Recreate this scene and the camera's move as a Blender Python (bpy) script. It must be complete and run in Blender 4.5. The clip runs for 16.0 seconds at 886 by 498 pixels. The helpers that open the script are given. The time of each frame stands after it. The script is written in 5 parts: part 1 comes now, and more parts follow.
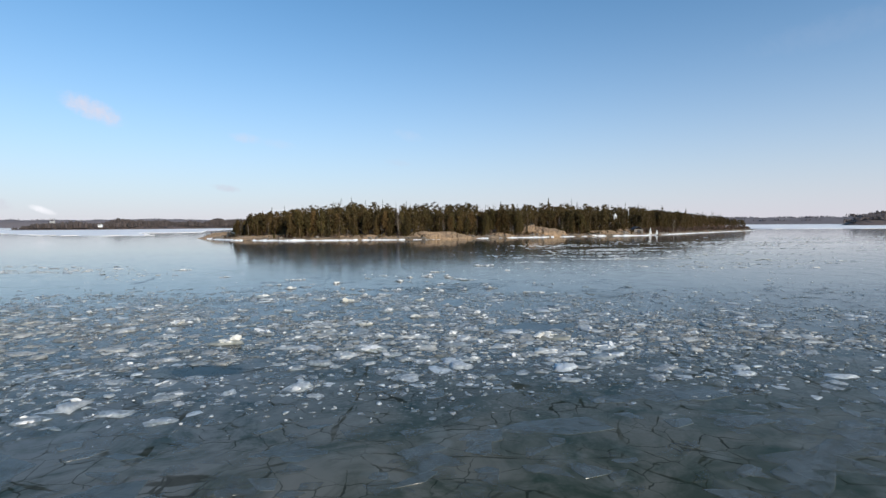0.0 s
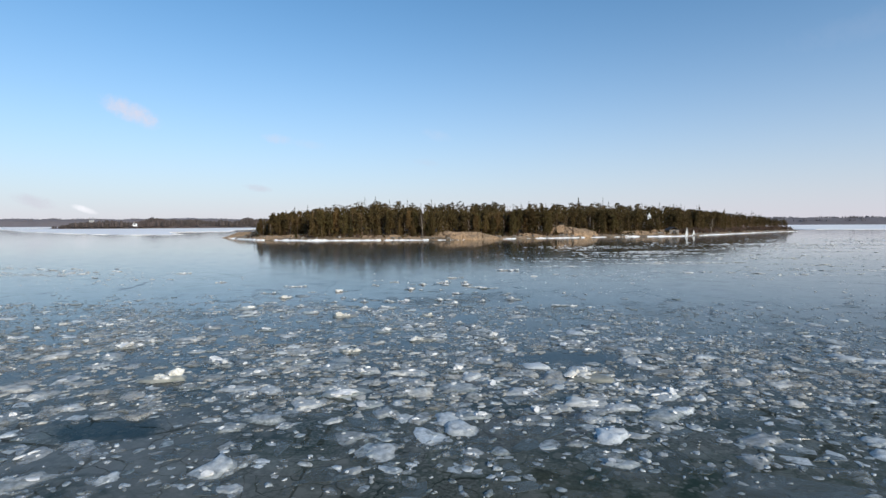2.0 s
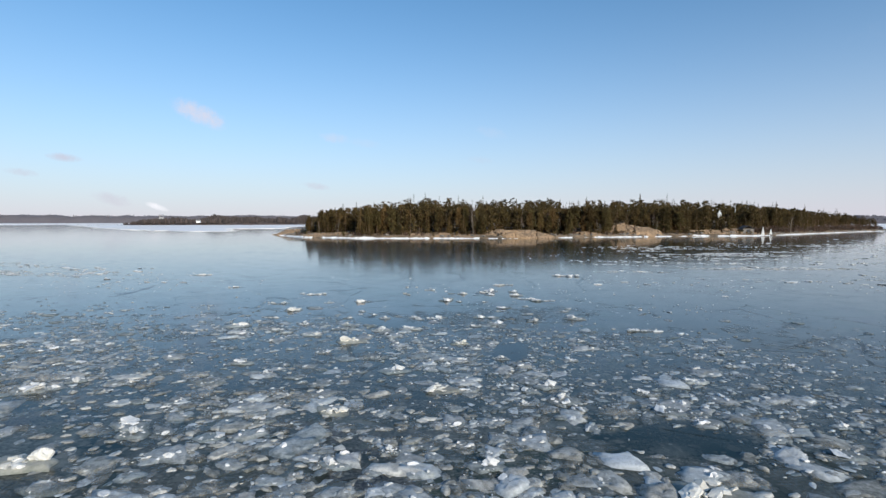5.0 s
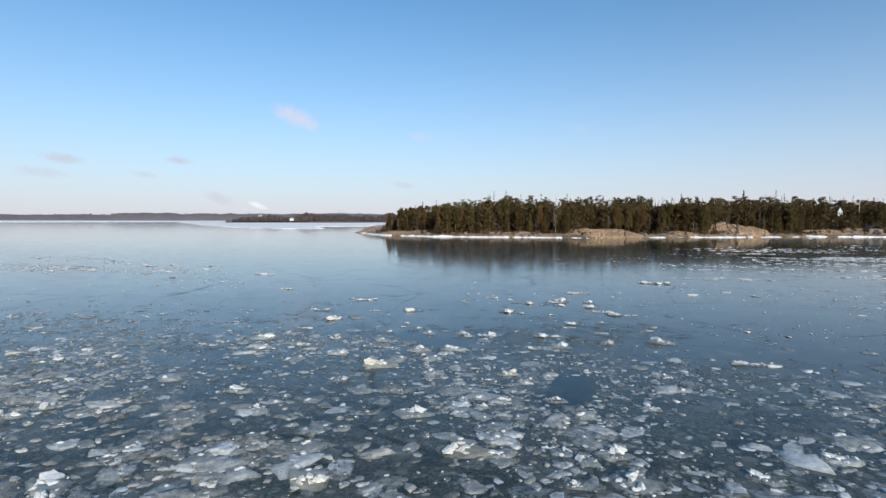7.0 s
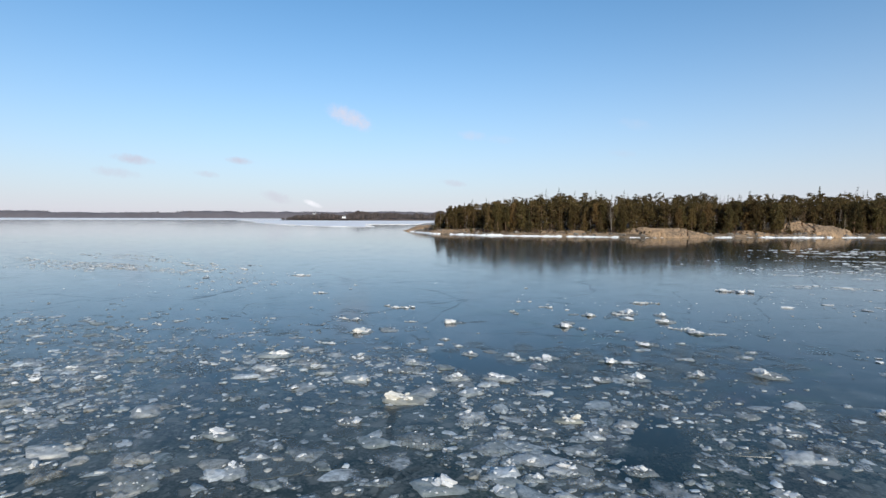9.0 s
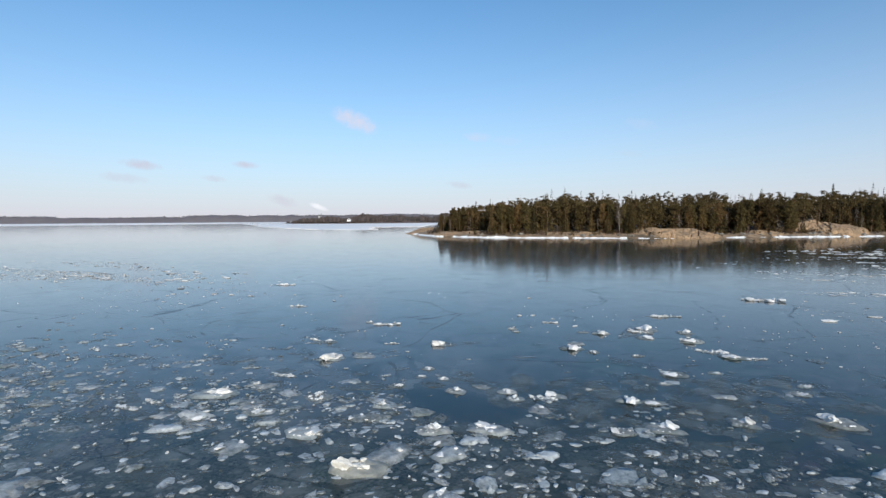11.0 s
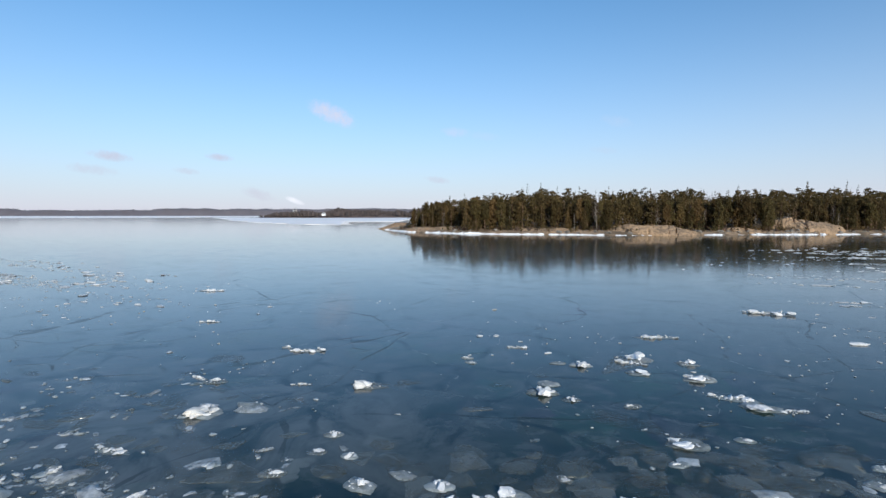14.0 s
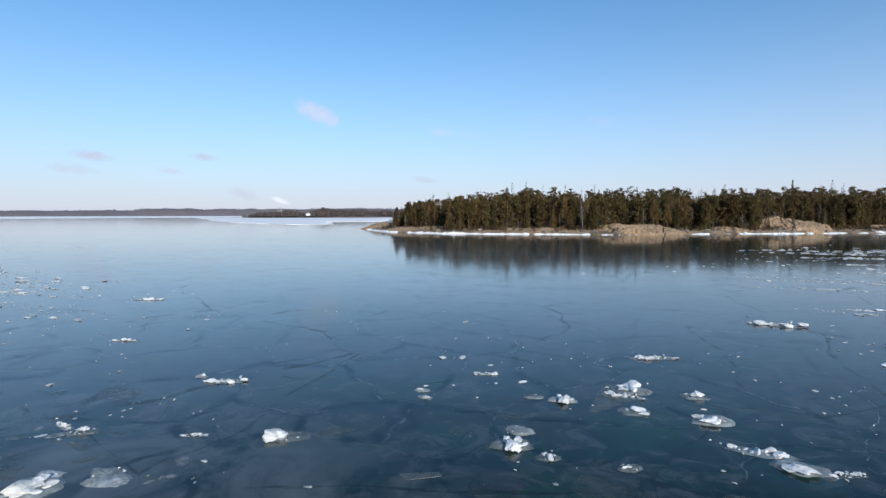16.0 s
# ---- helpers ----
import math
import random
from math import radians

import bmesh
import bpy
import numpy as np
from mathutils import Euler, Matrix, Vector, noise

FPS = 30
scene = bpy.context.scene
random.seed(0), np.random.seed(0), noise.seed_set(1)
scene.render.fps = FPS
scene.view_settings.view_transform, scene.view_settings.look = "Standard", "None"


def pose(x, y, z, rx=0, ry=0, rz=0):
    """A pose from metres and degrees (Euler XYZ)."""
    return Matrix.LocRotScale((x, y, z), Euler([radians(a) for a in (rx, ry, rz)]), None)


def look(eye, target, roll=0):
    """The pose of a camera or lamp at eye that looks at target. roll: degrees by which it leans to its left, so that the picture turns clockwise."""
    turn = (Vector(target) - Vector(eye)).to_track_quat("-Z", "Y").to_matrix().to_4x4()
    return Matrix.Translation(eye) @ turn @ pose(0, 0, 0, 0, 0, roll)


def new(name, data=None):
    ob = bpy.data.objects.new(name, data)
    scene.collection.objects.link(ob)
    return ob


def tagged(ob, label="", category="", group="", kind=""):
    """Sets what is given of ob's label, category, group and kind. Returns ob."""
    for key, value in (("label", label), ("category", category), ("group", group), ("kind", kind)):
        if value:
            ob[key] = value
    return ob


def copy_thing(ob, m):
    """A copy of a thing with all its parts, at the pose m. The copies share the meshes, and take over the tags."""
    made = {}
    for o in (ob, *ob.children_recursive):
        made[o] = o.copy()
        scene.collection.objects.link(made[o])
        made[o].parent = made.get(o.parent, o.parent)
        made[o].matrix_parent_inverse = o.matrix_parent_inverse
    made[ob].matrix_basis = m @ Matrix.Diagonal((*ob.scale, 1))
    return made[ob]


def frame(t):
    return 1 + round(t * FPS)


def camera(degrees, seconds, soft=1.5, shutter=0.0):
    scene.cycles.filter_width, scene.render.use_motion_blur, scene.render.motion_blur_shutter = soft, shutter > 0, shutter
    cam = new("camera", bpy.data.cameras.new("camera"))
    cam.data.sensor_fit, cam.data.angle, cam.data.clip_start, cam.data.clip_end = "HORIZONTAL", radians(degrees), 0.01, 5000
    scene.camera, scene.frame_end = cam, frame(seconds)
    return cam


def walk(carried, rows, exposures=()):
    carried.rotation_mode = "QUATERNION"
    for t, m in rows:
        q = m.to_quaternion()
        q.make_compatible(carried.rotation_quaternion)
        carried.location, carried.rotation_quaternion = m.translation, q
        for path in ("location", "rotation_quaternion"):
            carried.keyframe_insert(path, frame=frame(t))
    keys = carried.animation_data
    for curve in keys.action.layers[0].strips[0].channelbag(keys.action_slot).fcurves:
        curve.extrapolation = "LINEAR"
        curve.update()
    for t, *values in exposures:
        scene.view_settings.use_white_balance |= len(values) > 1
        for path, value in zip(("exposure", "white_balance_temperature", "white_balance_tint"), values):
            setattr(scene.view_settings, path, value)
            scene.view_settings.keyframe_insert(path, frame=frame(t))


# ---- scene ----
cam = camera(79.0, 16.0, soft=1.4)
PATH = [
    (0, (0.438, 1.185, 8.326), (0.423, 3.182, 8.232), -0.3),
    (0.5, (0.864, 3.45, 8.486), (0.848, 5.448, 8.39), -0.5),
    (1, (1.241, 5.73, 8.527), (1.224, 7.727, 8.431), -0.3),
    (1.5, (1.584, 8.152, 8.506), (1.514, 10.148, 8.409), -0.3),
    (2, (1.816, 10.566, 8.446), (1.697, 12.56, 8.351), -0.2),
    (2.5, (1.955, 12.773, 8.489), (1.817, 14.766, 8.391), -0.2),
    (3, (1.735, 14.847, 8.515), (1.494, 16.83, 8.416), -0.2),
    (3.5, (1.496, 16.935, 8.461), (1.177, 18.907, 8.361), -0.1),
    (4, (1.496, 18.955, 8.379), (1.17, 20.925, 8.278), -0.1),
    (4.2, (1.491, 19.77, 8.346), (1.177, 21.743, 8.246), -0.0),
    (6.3, (3.314, 27.922, 8.538), (2.967, 29.888, 8.426), -0.2),
    (6.5, (3.31, 28.625, 8.511), (2.911, 30.581, 8.401), -0.0),
    (7, (3.076, 30.422, 8.5), (2.456, 32.321, 8.389), 0.1),
    (7.5, (2.636, 32.026, 8.46), (1.893, 33.879, 8.346), 0.3),
    (8, (2.173, 33.612, 8.43), (1.385, 35.447, 8.314), 0.3),
    (8.5, (1.714, 35.345, 8.429), (0.92, 37.177, 8.312), 0.3),
    (9, (1.316, 36.951, 8.466), (0.522, 38.782, 8.348), 0.2),
    (9.5, (0.994, 38.566, 8.521), (0.198, 40.396, 8.401), 0.2),
    (9.7, (0.936, 39.179, 8.489), (0.132, 41.006, 8.376), 0.2),
    (11.8, (-0.647, 45.97, 8.642), (-1.462, 47.793, 8.525), -0.5),
    (12, (-0.807, 46.614, 8.621), (-1.625, 48.434, 8.495), 0.1),
    (12.5, (-1.091, 48.201, 8.638), (-1.907, 50.023, 8.51), 0.1),
    (13, (-1.304, 49.852, 8.671), (-2.103, 51.681, 8.542), 0.1),
    (13.5, (-1.43, 51.454, 8.713), (-2.198, 53.297, 8.583), 0.0),
    (14, (-1.55, 53.182, 8.682), (-2.288, 55.037, 8.552), 0.0),
    (14.5, (-1.696, 54.893, 8.655), (-2.415, 56.755, 8.525), -0.1),
    (15, (-1.826, 56.536, 8.627), (-2.533, 58.403, 8.497), -0.1),
    (15.5, (-2.022, 58.221, 8.582), (-2.72, 60.091, 8.451), -0.1),
    (16, (-2.17, 59.831, 8.535), (-2.863, 61.703, 8.404), -0.1),
]
walk(cam, [(t, look(eye, target, roll)) for t, eye, target, roll in PATH], [(0, 0.09, 5650, 4), (12.5, 0.09, 5600, 4), (14.5, 0.09, 5380, 4), (16, 0.09, 5330, 4)])

# ---------------------------------------------------------------- sky and sun
SUN_AZ, SUN_EL = 140.0, 23.0          # degrees clockwise from +y, degrees up

def nd(tree, kind, **kw):
    n = tree.nodes.new(kind)
    for k, v in kw.items():
        if k == "operation":
            n.operation = v
        elif k == "blend_type":
            n.blend_type = v
        elif k == "data_type":
            n.data_type = v
        elif k == "feature":
            n.feature = v
        elif k == "interpolation_type":
            n.interpolation_type = v
    return n

def put(tree, socket, value):
    if isinstance(value, bpy.types.NodeSocket):
        tree.links.new(value, socket)
    elif value is not None:
        socket.default_value = value

def mth(tree, op, a, b=None, c=None, clamp=False):
    n = nd(tree, "ShaderNodeMath", operation=op)
    n.use_clamp = clamp
    for i, v in enumerate((a, b, c)):
        put(tree, n.inputs[i], v)
    return n.outputs[0]

def ramp(tree, v, a, b, lo=0.0, hi=1.0, smooth=True):
    n = nd(tree, "ShaderNodeMapRange", interpolation_type="SMOOTHSTEP" if smooth else "LINEAR")
    for i, x in enumerate((v, a, b, lo, hi)):
        put(tree, n.inputs[i], x)
    return n.outputs[0]

def mixc(tree, f, a, b, blend="MIX"):
    n = nd(tree, "ShaderNodeMix", data_type="RGBA", blend_type=blend)
    put(tree, n.inputs[0], f)
    put(tree, n.inputs[6], a if not isinstance(a, tuple) else (*a, 1)[:4])
    put(tree, n.inputs[7], b if not isinstance(b, tuple) else (*b, 1)[:4])
    return n.outputs[2]

def noise_of(tree, coord, scale, detail=3.0, rough=0.55, distort=0.0):
    n = nd(tree, "ShaderNodeTexNoise")
    put(tree, n.inputs["Vector"], coord)
    n.inputs["Scale"].default_value = scale
    n.inputs["Detail"].default_value = detail
    n.inputs["Roughness"].default_value = rough
    n.inputs["Distortion"].default_value = distort
    return n.outputs["Fac"], n.outputs["Color"]

def voronoi_of(tree, coord, scale, feature="F1"):
    n = nd(tree, "ShaderNodeTexVoronoi", feature=feature)
    put(tree, n.inputs["Vector"], coord)
    n.inputs["Scale"].default_value = scale
    return n

world = bpy.data.worlds.new("winter_sky")
scene.world = world
world.use_nodes = True
wt = world.node_tree
wt.nodes.clear()
sky = wt.nodes.new("ShaderNodeTexSky")
sky.sky_type = "NISHITA"
sky.sun_disc = False
sky.sun_elevation = radians(SUN_EL)
sky.sun_rotation = radians(SUN_AZ)
sky.air_density, sky.dust_density, sky.ozone_density = 1.0, 0.05, 2.6
wdir = wt.nodes.new("ShaderNodeTexCoord").outputs["Generated"]
sep = wt.nodes.new("ShaderNodeSeparateXYZ")
wt.links.new(wdir, sep.inputs[0])
az = mth(wt, "ARCTAN2", sep.outputs[0], sep.outputs[1])
el = mth(wt, "ARCSINE", sep.outputs[2])
# small pink fair-weather clouds and a factory's steam: azimuth, elevation, half width, half height, lean, thickness
CLOUDS = [(-33.2, 10.2, 2.5, 1.05, 0.33, 0.8), (-53.3, 5.2, 1.7, 0.5, 0.1, 0.8), (-54.6, 3.9, 2.0, 0.5, 0.1, 0.45),
          (-44.1, 5.5, 1.3, 0.38, 0.1, 0.75), (-20.3, 8.5, 1.6, 0.55, 0.1, 0.34), (-22.3, 3.6, 1.4, 0.38, 0.1, 0.5),
          (-5.1, 6.4, 1.5, 0.4, 0.1, 0.16), (-4.0, 9.2, 1.6, 0.6, 0.2, 0.16), (-37.1, 1.35, 0.95, 0.32, 0.34, 0.85),
          (-40.6, 2.0, 1.6, 0.6, 0.25, 0.5), (35.5, 16.0, 7.0, 1.3, -0.12, 0.05), (-47.1, 4.1, 1.2, 0.34, 0.1, 0.5),
          (-17.4, 8.1, 1.9, 0.5, 0.1, 0.14)]
wn, _ = noise_of(wt, wdir, 60.0, 6.0, 0.7)
wn = mth(wt, "MULTIPLY", mth(wt, "SUBTRACT", wn, 0.5), 2.2)
cover, steam = 0.0, 0.0
for ca, ce, cw, ch, lean, thick in CLOUDS:
    du = mth(wt, "DIVIDE", mth(wt, "SUBTRACT", az, radians(ca)), radians(cw))
    dv = mth(wt, "DIVIDE", mth(wt, "SUBTRACT", el, radians(ce)), radians(ch))
    dv = mth(wt, "ADD", dv, mth(wt, "MULTIPLY", du, lean * cw / ch))
    rr = mth(wt, "ADD", mth(wt, "MULTIPLY", du, du), mth(wt, "MULTIPLY", dv, dv))
    veil = ramp(wt, mth(wt, "ADD", rr, wn), 1.3, -0.5, 0.0, thick)
    if ce < 1.8:
        steam = mth(wt, "MAXIMUM", steam, veil)
    else:
        cover = mth(wt, "MAXIMUM", cover, veil)
bg = wt.nodes.new("ShaderNodeBackground")
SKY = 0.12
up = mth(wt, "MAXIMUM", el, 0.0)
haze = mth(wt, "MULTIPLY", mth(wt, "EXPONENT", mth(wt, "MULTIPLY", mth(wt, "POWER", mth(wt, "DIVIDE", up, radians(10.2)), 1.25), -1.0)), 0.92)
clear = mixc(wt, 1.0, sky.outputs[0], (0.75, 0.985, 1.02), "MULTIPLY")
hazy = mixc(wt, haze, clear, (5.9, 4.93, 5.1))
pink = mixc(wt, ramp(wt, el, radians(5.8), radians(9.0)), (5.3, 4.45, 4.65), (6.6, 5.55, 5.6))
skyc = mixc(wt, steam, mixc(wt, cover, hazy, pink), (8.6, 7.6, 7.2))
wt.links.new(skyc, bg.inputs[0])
bg.inputs[1].default_value = SKY
wt.links.new(bg.outputs[0], wt.nodes.new("ShaderNodeOutputWorld").inputs[0])

sun = new("sun", bpy.data.lights.new("sun", "SUN"))
sun.data.energy, sun.data.angle, sun.data.color = 4.4, radians(0.6), (1.0, 0.81, 0.6)
sa, se = radians(SUN_AZ), radians(SUN_EL)
sun.matrix_world = look((300 * math.sin(sa) * math.cos(se), 300 * math.cos(sa) * math.cos(se), 300 * math.sin(se)), (0, 0, 0))

# ---------------------------------------------------------------- materials
def material(name, rough=0.8):
    m = bpy.data.materials.new(name)
    m.use_nodes = True
    t = m.node_tree
    b = t.nodes["Principled BSDF"]
    b.inputs["Roughness"].default_value = rough
    return m, t, b

def bump(t, b, height, strength, distance):
    n = t.nodes.new("ShaderNodeBump")
    n.inputs["Strength"].default_value = strength
    n.inputs["Distance"].default_value = distance
    t.links.new(height, n.inputs["Height"])
    t.links.new(n.outputs[0], b.inputs["Normal"])

def coords(t):
    return t.nodes.new("ShaderNodeTexCoord").outputs["Object"]

def warped(t, c, scale, amount):
    _, col = noise_of(t, c, scale, 3.0)
    v = t.nodes.new("ShaderNodeVectorMath")
    v.operation = "MULTIPLY_ADD"
    t.links.new(col, v.inputs[0])
    v.inputs[1].default_value = (amount, amount, 0)
    t.links.new(c, v.inputs[2])
    return v.outputs[0]

def island_random(t):
    return t.nodes.new("ShaderNodeNewGeometry").outputs["Random Per Island"]

def object_random(t):
    return t.nodes.new("ShaderNodeObjectInfo").outputs["Random"]

# dark leads of open water: centre and half widths
LEADS = [(-13.5, 31.5, 2.3, 1.1), (0.9, 57.5, 1.3, 3.0), (-8.9, 65.7, 2.8, 1.8), (8.2, 44.4, 2.4, 1.7)]

def make_sheet_ice():
    m, t, b = material("thin_sea_ice")
    c = coords(t)
    # long curved cracks that fade in and out
    big = voronoi_of(t, warped(t, c, 0.06, 6.5), 0.075, "DISTANCE_TO_EDGE").outputs["Distance"]
    mid = voronoi_of(t, warped(t, c, 0.2, 2.0), 0.2, "DISTANCE_TO_EDGE").outputs["Distance"]
    patch, _ = noise_of(t, c, 0.045, 4.0, 0.6)
    patch2, _ = noise_of(t, c, 0.35, 5.0, 0.6, 0.6)
    fine, _ = noise_of(t, c, 2.2, 4.0, 0.65)
    wide, _ = noise_of(t, c, 0.5, 3.0, 0.6)
    reach = ramp(t, wide, 0.3, 0.7, 0.002, 0.011)
    crack = mth(t, "MULTIPLY", mth(t, "MULTIPLY", ramp(t, mth(t, "SUBTRACT", big, reach), 0.0, -0.003), ramp(t, patch2, 0.4, 0.56)), 0.75)
    crack2 = mth(t, "MULTIPLY", ramp(t, mth(t, "SUBTRACT", mid, reach), 0.001, -0.003), mth(t, "MULTIPLY", ramp(t, patch, 0.42, 0.58), ramp(t, patch2, 0.46, 0.6)))
    crack = mth(t, "MAXIMUM", crack, mth(t, "MULTIPLY", crack2, 0.8))
    # the young ice at the start of the way is broken into plates that still fit together
    span = t.nodes.new("ShaderNodeSeparateXYZ")
    t.links.new(c, span.inputs[0])
    small = voronoi_of(t, warped(t, c, 0.6, 1.2), 0.75, "DISTANCE_TO_EDGE").outputs["Distance"]
    crack3 = mth(t, "MULTIPLY", ramp(t, mth(t, "SUBTRACT", small, mth(t, "MULTIPLY", reach, 2.2)), 0.006, -0.004), mth(t, "MULTIPLY", ramp(t, span.outputs[1], 40.0, 28.0), ramp(t, patch2, 0.36, 0.54)))
    crack = mth(t, "MAXIMUM", crack, mth(t, "MULTIPLY", crack3, 0.85))
    # farther on it is split by broad dark refrozen bands and by thin pale seams
    split = voronoi_of(t, warped(t, c, 0.28, 2.2), 0.17, "DISTANCE_TO_EDGE").outputs["Distance"]
    belt = mth(t, "MULTIPLY", ramp(t, span.outputs[1], 66.0, 74.0), ramp(t, span.outputs[1], 135.0, 92.0))
    band = mth(t, "MULTIPLY", mth(t, "MULTIPLY", ramp(t, mth(t, "ADD", split, mth(t, "MULTIPLY", fine, 0.016)), 0.062, 0.018), ramp(t, wide, 0.36, 0.62)), belt)
    line = mth(t, "MULTIPLY", mth(t, "MULTIPLY", ramp(t, split, 0.006, 0.002), ramp(t, wide, 0.58, 0.4)), mth(t, "MULTIPLY", ramp(t, span.outputs[1], 70.0, 90.0), ramp(t, fine, 0.42, 0.55)))
    cell = voronoi_of(t, warped(t, c, 0.5, 0.9), 0.42).outputs["Color"]
    tone = mth(t, "MULTIPLY", ramp(t, patch, 0.35, 0.7), ramp(t, patch2, 0.3, 0.75))
    deep = mixc(t, tone, (0.005, 0.015, 0.011), (0.013, 0.031, 0.026))
    deep = mixc(t, mth(t, "MULTIPLY", tone, 0.5), deep, mixc(t, 1.0, cell, (0.07, 0.08, 0.08), "MULTIPLY"))
    xyz = t.nodes.new("ShaderNodeSeparateXYZ")
    t.links.new(c, xyz.inputs[0])
    # shallow green water at the start of the way
    deep = mixc(t, ramp(t, mth(t, "ADD", xyz.outputs[1], mth(t, "MULTIPLY", xyz.outputs[0], -0.25)), 36.0, 18.0), deep, mixc(t, ramp(t, patch2, 0.3, 0.65), (0.022, 0.035, 0.017), (0.048, 0.054, 0.035)))
    # a drift of half-frozen slush across the near field
    lane = mth(t, "ADD", xyz.outputs[1], mth(t, "MULTIPLY", xyz.outputs[0], -0.12))
    lane = mth(t, "MULTIPLY", ramp(t, lane, 16.0, 32.0), ramp(t, lane, 72.0, 54.0))
    speck, _ = noise_of(t, c, 7.0, 4.0, 0.7)
    slush = mth(t, "MULTIPLY", lane, mth(t, "MULTIPLY", ramp(t, patch2, 0.3, 0.55), ramp(t, speck, 0.32, 0.78)))
    for scale, share in ((1.5, 0.8), (4.0, 0.9)):     # pieces of all sizes frozen in under the surface
        chip = voronoi_of(t, warped(t, c, scale * 1.3, 0.9 / scale), scale)
        one = nd(t, "ShaderNodeSeparateColor")
        t.links.new(chip.outputs["Color"], one.inputs[0])
        chip = mth(t, "MULTIPLY", ramp(t, one.outputs[0], 0.3, 1.0), ramp(t, chip.outputs["Distance"], 0.55, 0.3))
        slush = mth(t, "MAXIMUM", slush, mth(t, "MULTIPLY", mth(t, "MULTIPLY", chip, lane), share))
    deep = mixc(t, slush, deep, (0.142, 0.145, 0.129))
    film, _ = noise_of(t, c, 0.22, 5.0, 0.65, 1.2)
    frost = mth(t, "MULTIPLY", ramp(t, film, 0.36, 0.62), mth(t, "MULTIPLY", ramp(t, xyz.outputs[1], 78.0, 30.0), ramp(t, xyz.outputs[0], 8.0, -12.0, 0.5, 1.0)))
    frost = mth(t, "MULTIPLY", frost, mth(t, "SUBTRACT", 0.85, mth(t, "MULTIPLY", lane, 0.6)))
    deep = mixc(t, frost, deep, (0.19, 0.182, 0.156))
    du = mth(t, "DIVIDE", mth(t, "ADD", xyz.outputs[0], 21.0), 17.0)
    dv = mth(t, "DIVIDE", mth(t, "SUBTRACT", xyz.outputs[1], 69.0), 13.0)
    veil = ramp(t, mth(t, "ADD", mth(t, "MULTIPLY", du, du), mth(t, "MULTIPLY", dv, dv)), 1.2, 0.0, 0.0, 0.6)
    du = mth(t, "DIVIDE", mth(t, "ADD", xyz.outputs[0], 17.0), 15.0)
    dv = mth(t, "DIVIDE", mth(t, "SUBTRACT", xyz.outputs[1], 24.0), 14.0)
    veil = mth(t, "MAXIMUM", veil, ramp(t, mth(t, "ADD", mth(t, "MULTIPLY", du, du), mth(t, "MULTIPLY", dv, dv)), 1.2, 0.0, 0.0, 0.75))
    deep = mixc(t, mth(t, "MULTIPLY", veil, ramp(t, film, 0.32, 0.6)), deep, (0.13, 0.14, 0.14))
    # icy film with the sky's sheen painted in, stronger far out and leftward
    film_sheen = mth(t, "MULTIPLY", ramp(t, mth(t, "ADD", xyz.outputs[1], mth(t, "MULTIPLY", xyz.outputs[0], -0.6)), 70.0, 140.0), ramp(t, xyz.outputs[0], 60.0, -50.0, 0.12, 1.0))
    film_sheen = mth(t, "MULTIPLY", film_sheen, ramp(t, patch, 0.3, 0.62, 0.55, 1.0))
    # the painted sheen is held back where the island's reflection falls
    sheen_keep = mth(t, "SUBTRACT", 1.0, mth(t, "MULTIPLY", mth(t, "MULTIPLY", ramp(t, xyz.outputs[1], 140.0, 255.0), ramp(t, xyz.outputs[0], -160.0, -105.0)), 0.92))
    deep = mixc(t, mth(t, "MULTIPLY", mth(t, "MULTIPLY", film_sheen, sheen_keep), 0.8), deep, (0.145, 0.162, 0.168))
    # pinkish sheen of the low sky, put into the colour towards the far left
    sky_sheen = mth(t, "MULTIPLY", ramp(t, xyz.outputs[1], 85.0, 330.0), ramp(t, xyz.outputs[0], 10.0, -130.0, 0.0, 0.72))
    deep = mixc(t, mth(t, "MULTIPLY", sky_sheen, sheen_keep), deep, (0.4, 0.375, 0.36))
    # wind-packed snow in long streaks over the eastern ice
    long = t.nodes.new("ShaderNodeMapping")
    long.inputs["Scale"].default_value = (0.012, 0.12, 1.0)
    t.links.new(c, long.inputs["Vector"])
    drift, _ = noise_of(t, long.outputs[0], 1.0, 5.0, 0.62)
    east = mth(t, "MULTIPLY", ramp(t, xyz.outputs[0], 20.0, 110.0), mth(t, "MULTIPLY", ramp(t, xyz.outputs[1], 120.0, 210.0), ramp(t, drift, 0.47, 0.63, 0.0, 0.85)))
    deep = mixc(t, east, deep, (0.62, 0.6, 0.58))
    # paler pieces frozen in under the surface
    sunken = voronoi_of(t, warped(t, c, 0.7, 2.4), 0.7)
    pick = nd(t, "ShaderNodeSeparateColor")
    t.links.new(sunken.outputs["Color"], pick.inputs[0])
    pale = mth(t, "MULTIPLY", ramp(t, pick.outputs[0], 0.35, 1.0), ramp(t, mth(t, "ADD", sunken.outputs["Distance"], mth(t, "MULTIPLY", fine, 0.2)), 0.72, 0.35))
    zone = mth(t, "MULTIPLY", ramp(t, xyz.outputs[1], 84.0, 66.0), ramp(t, patch2, 0.3, 0.55))
    deep = mixc(t, mth(t, "MULTIPLY", mth(t, "MULTIPLY", pale, zone), 0.5), deep, (0.17, 0.185, 0.175))
    open_water = 0.0
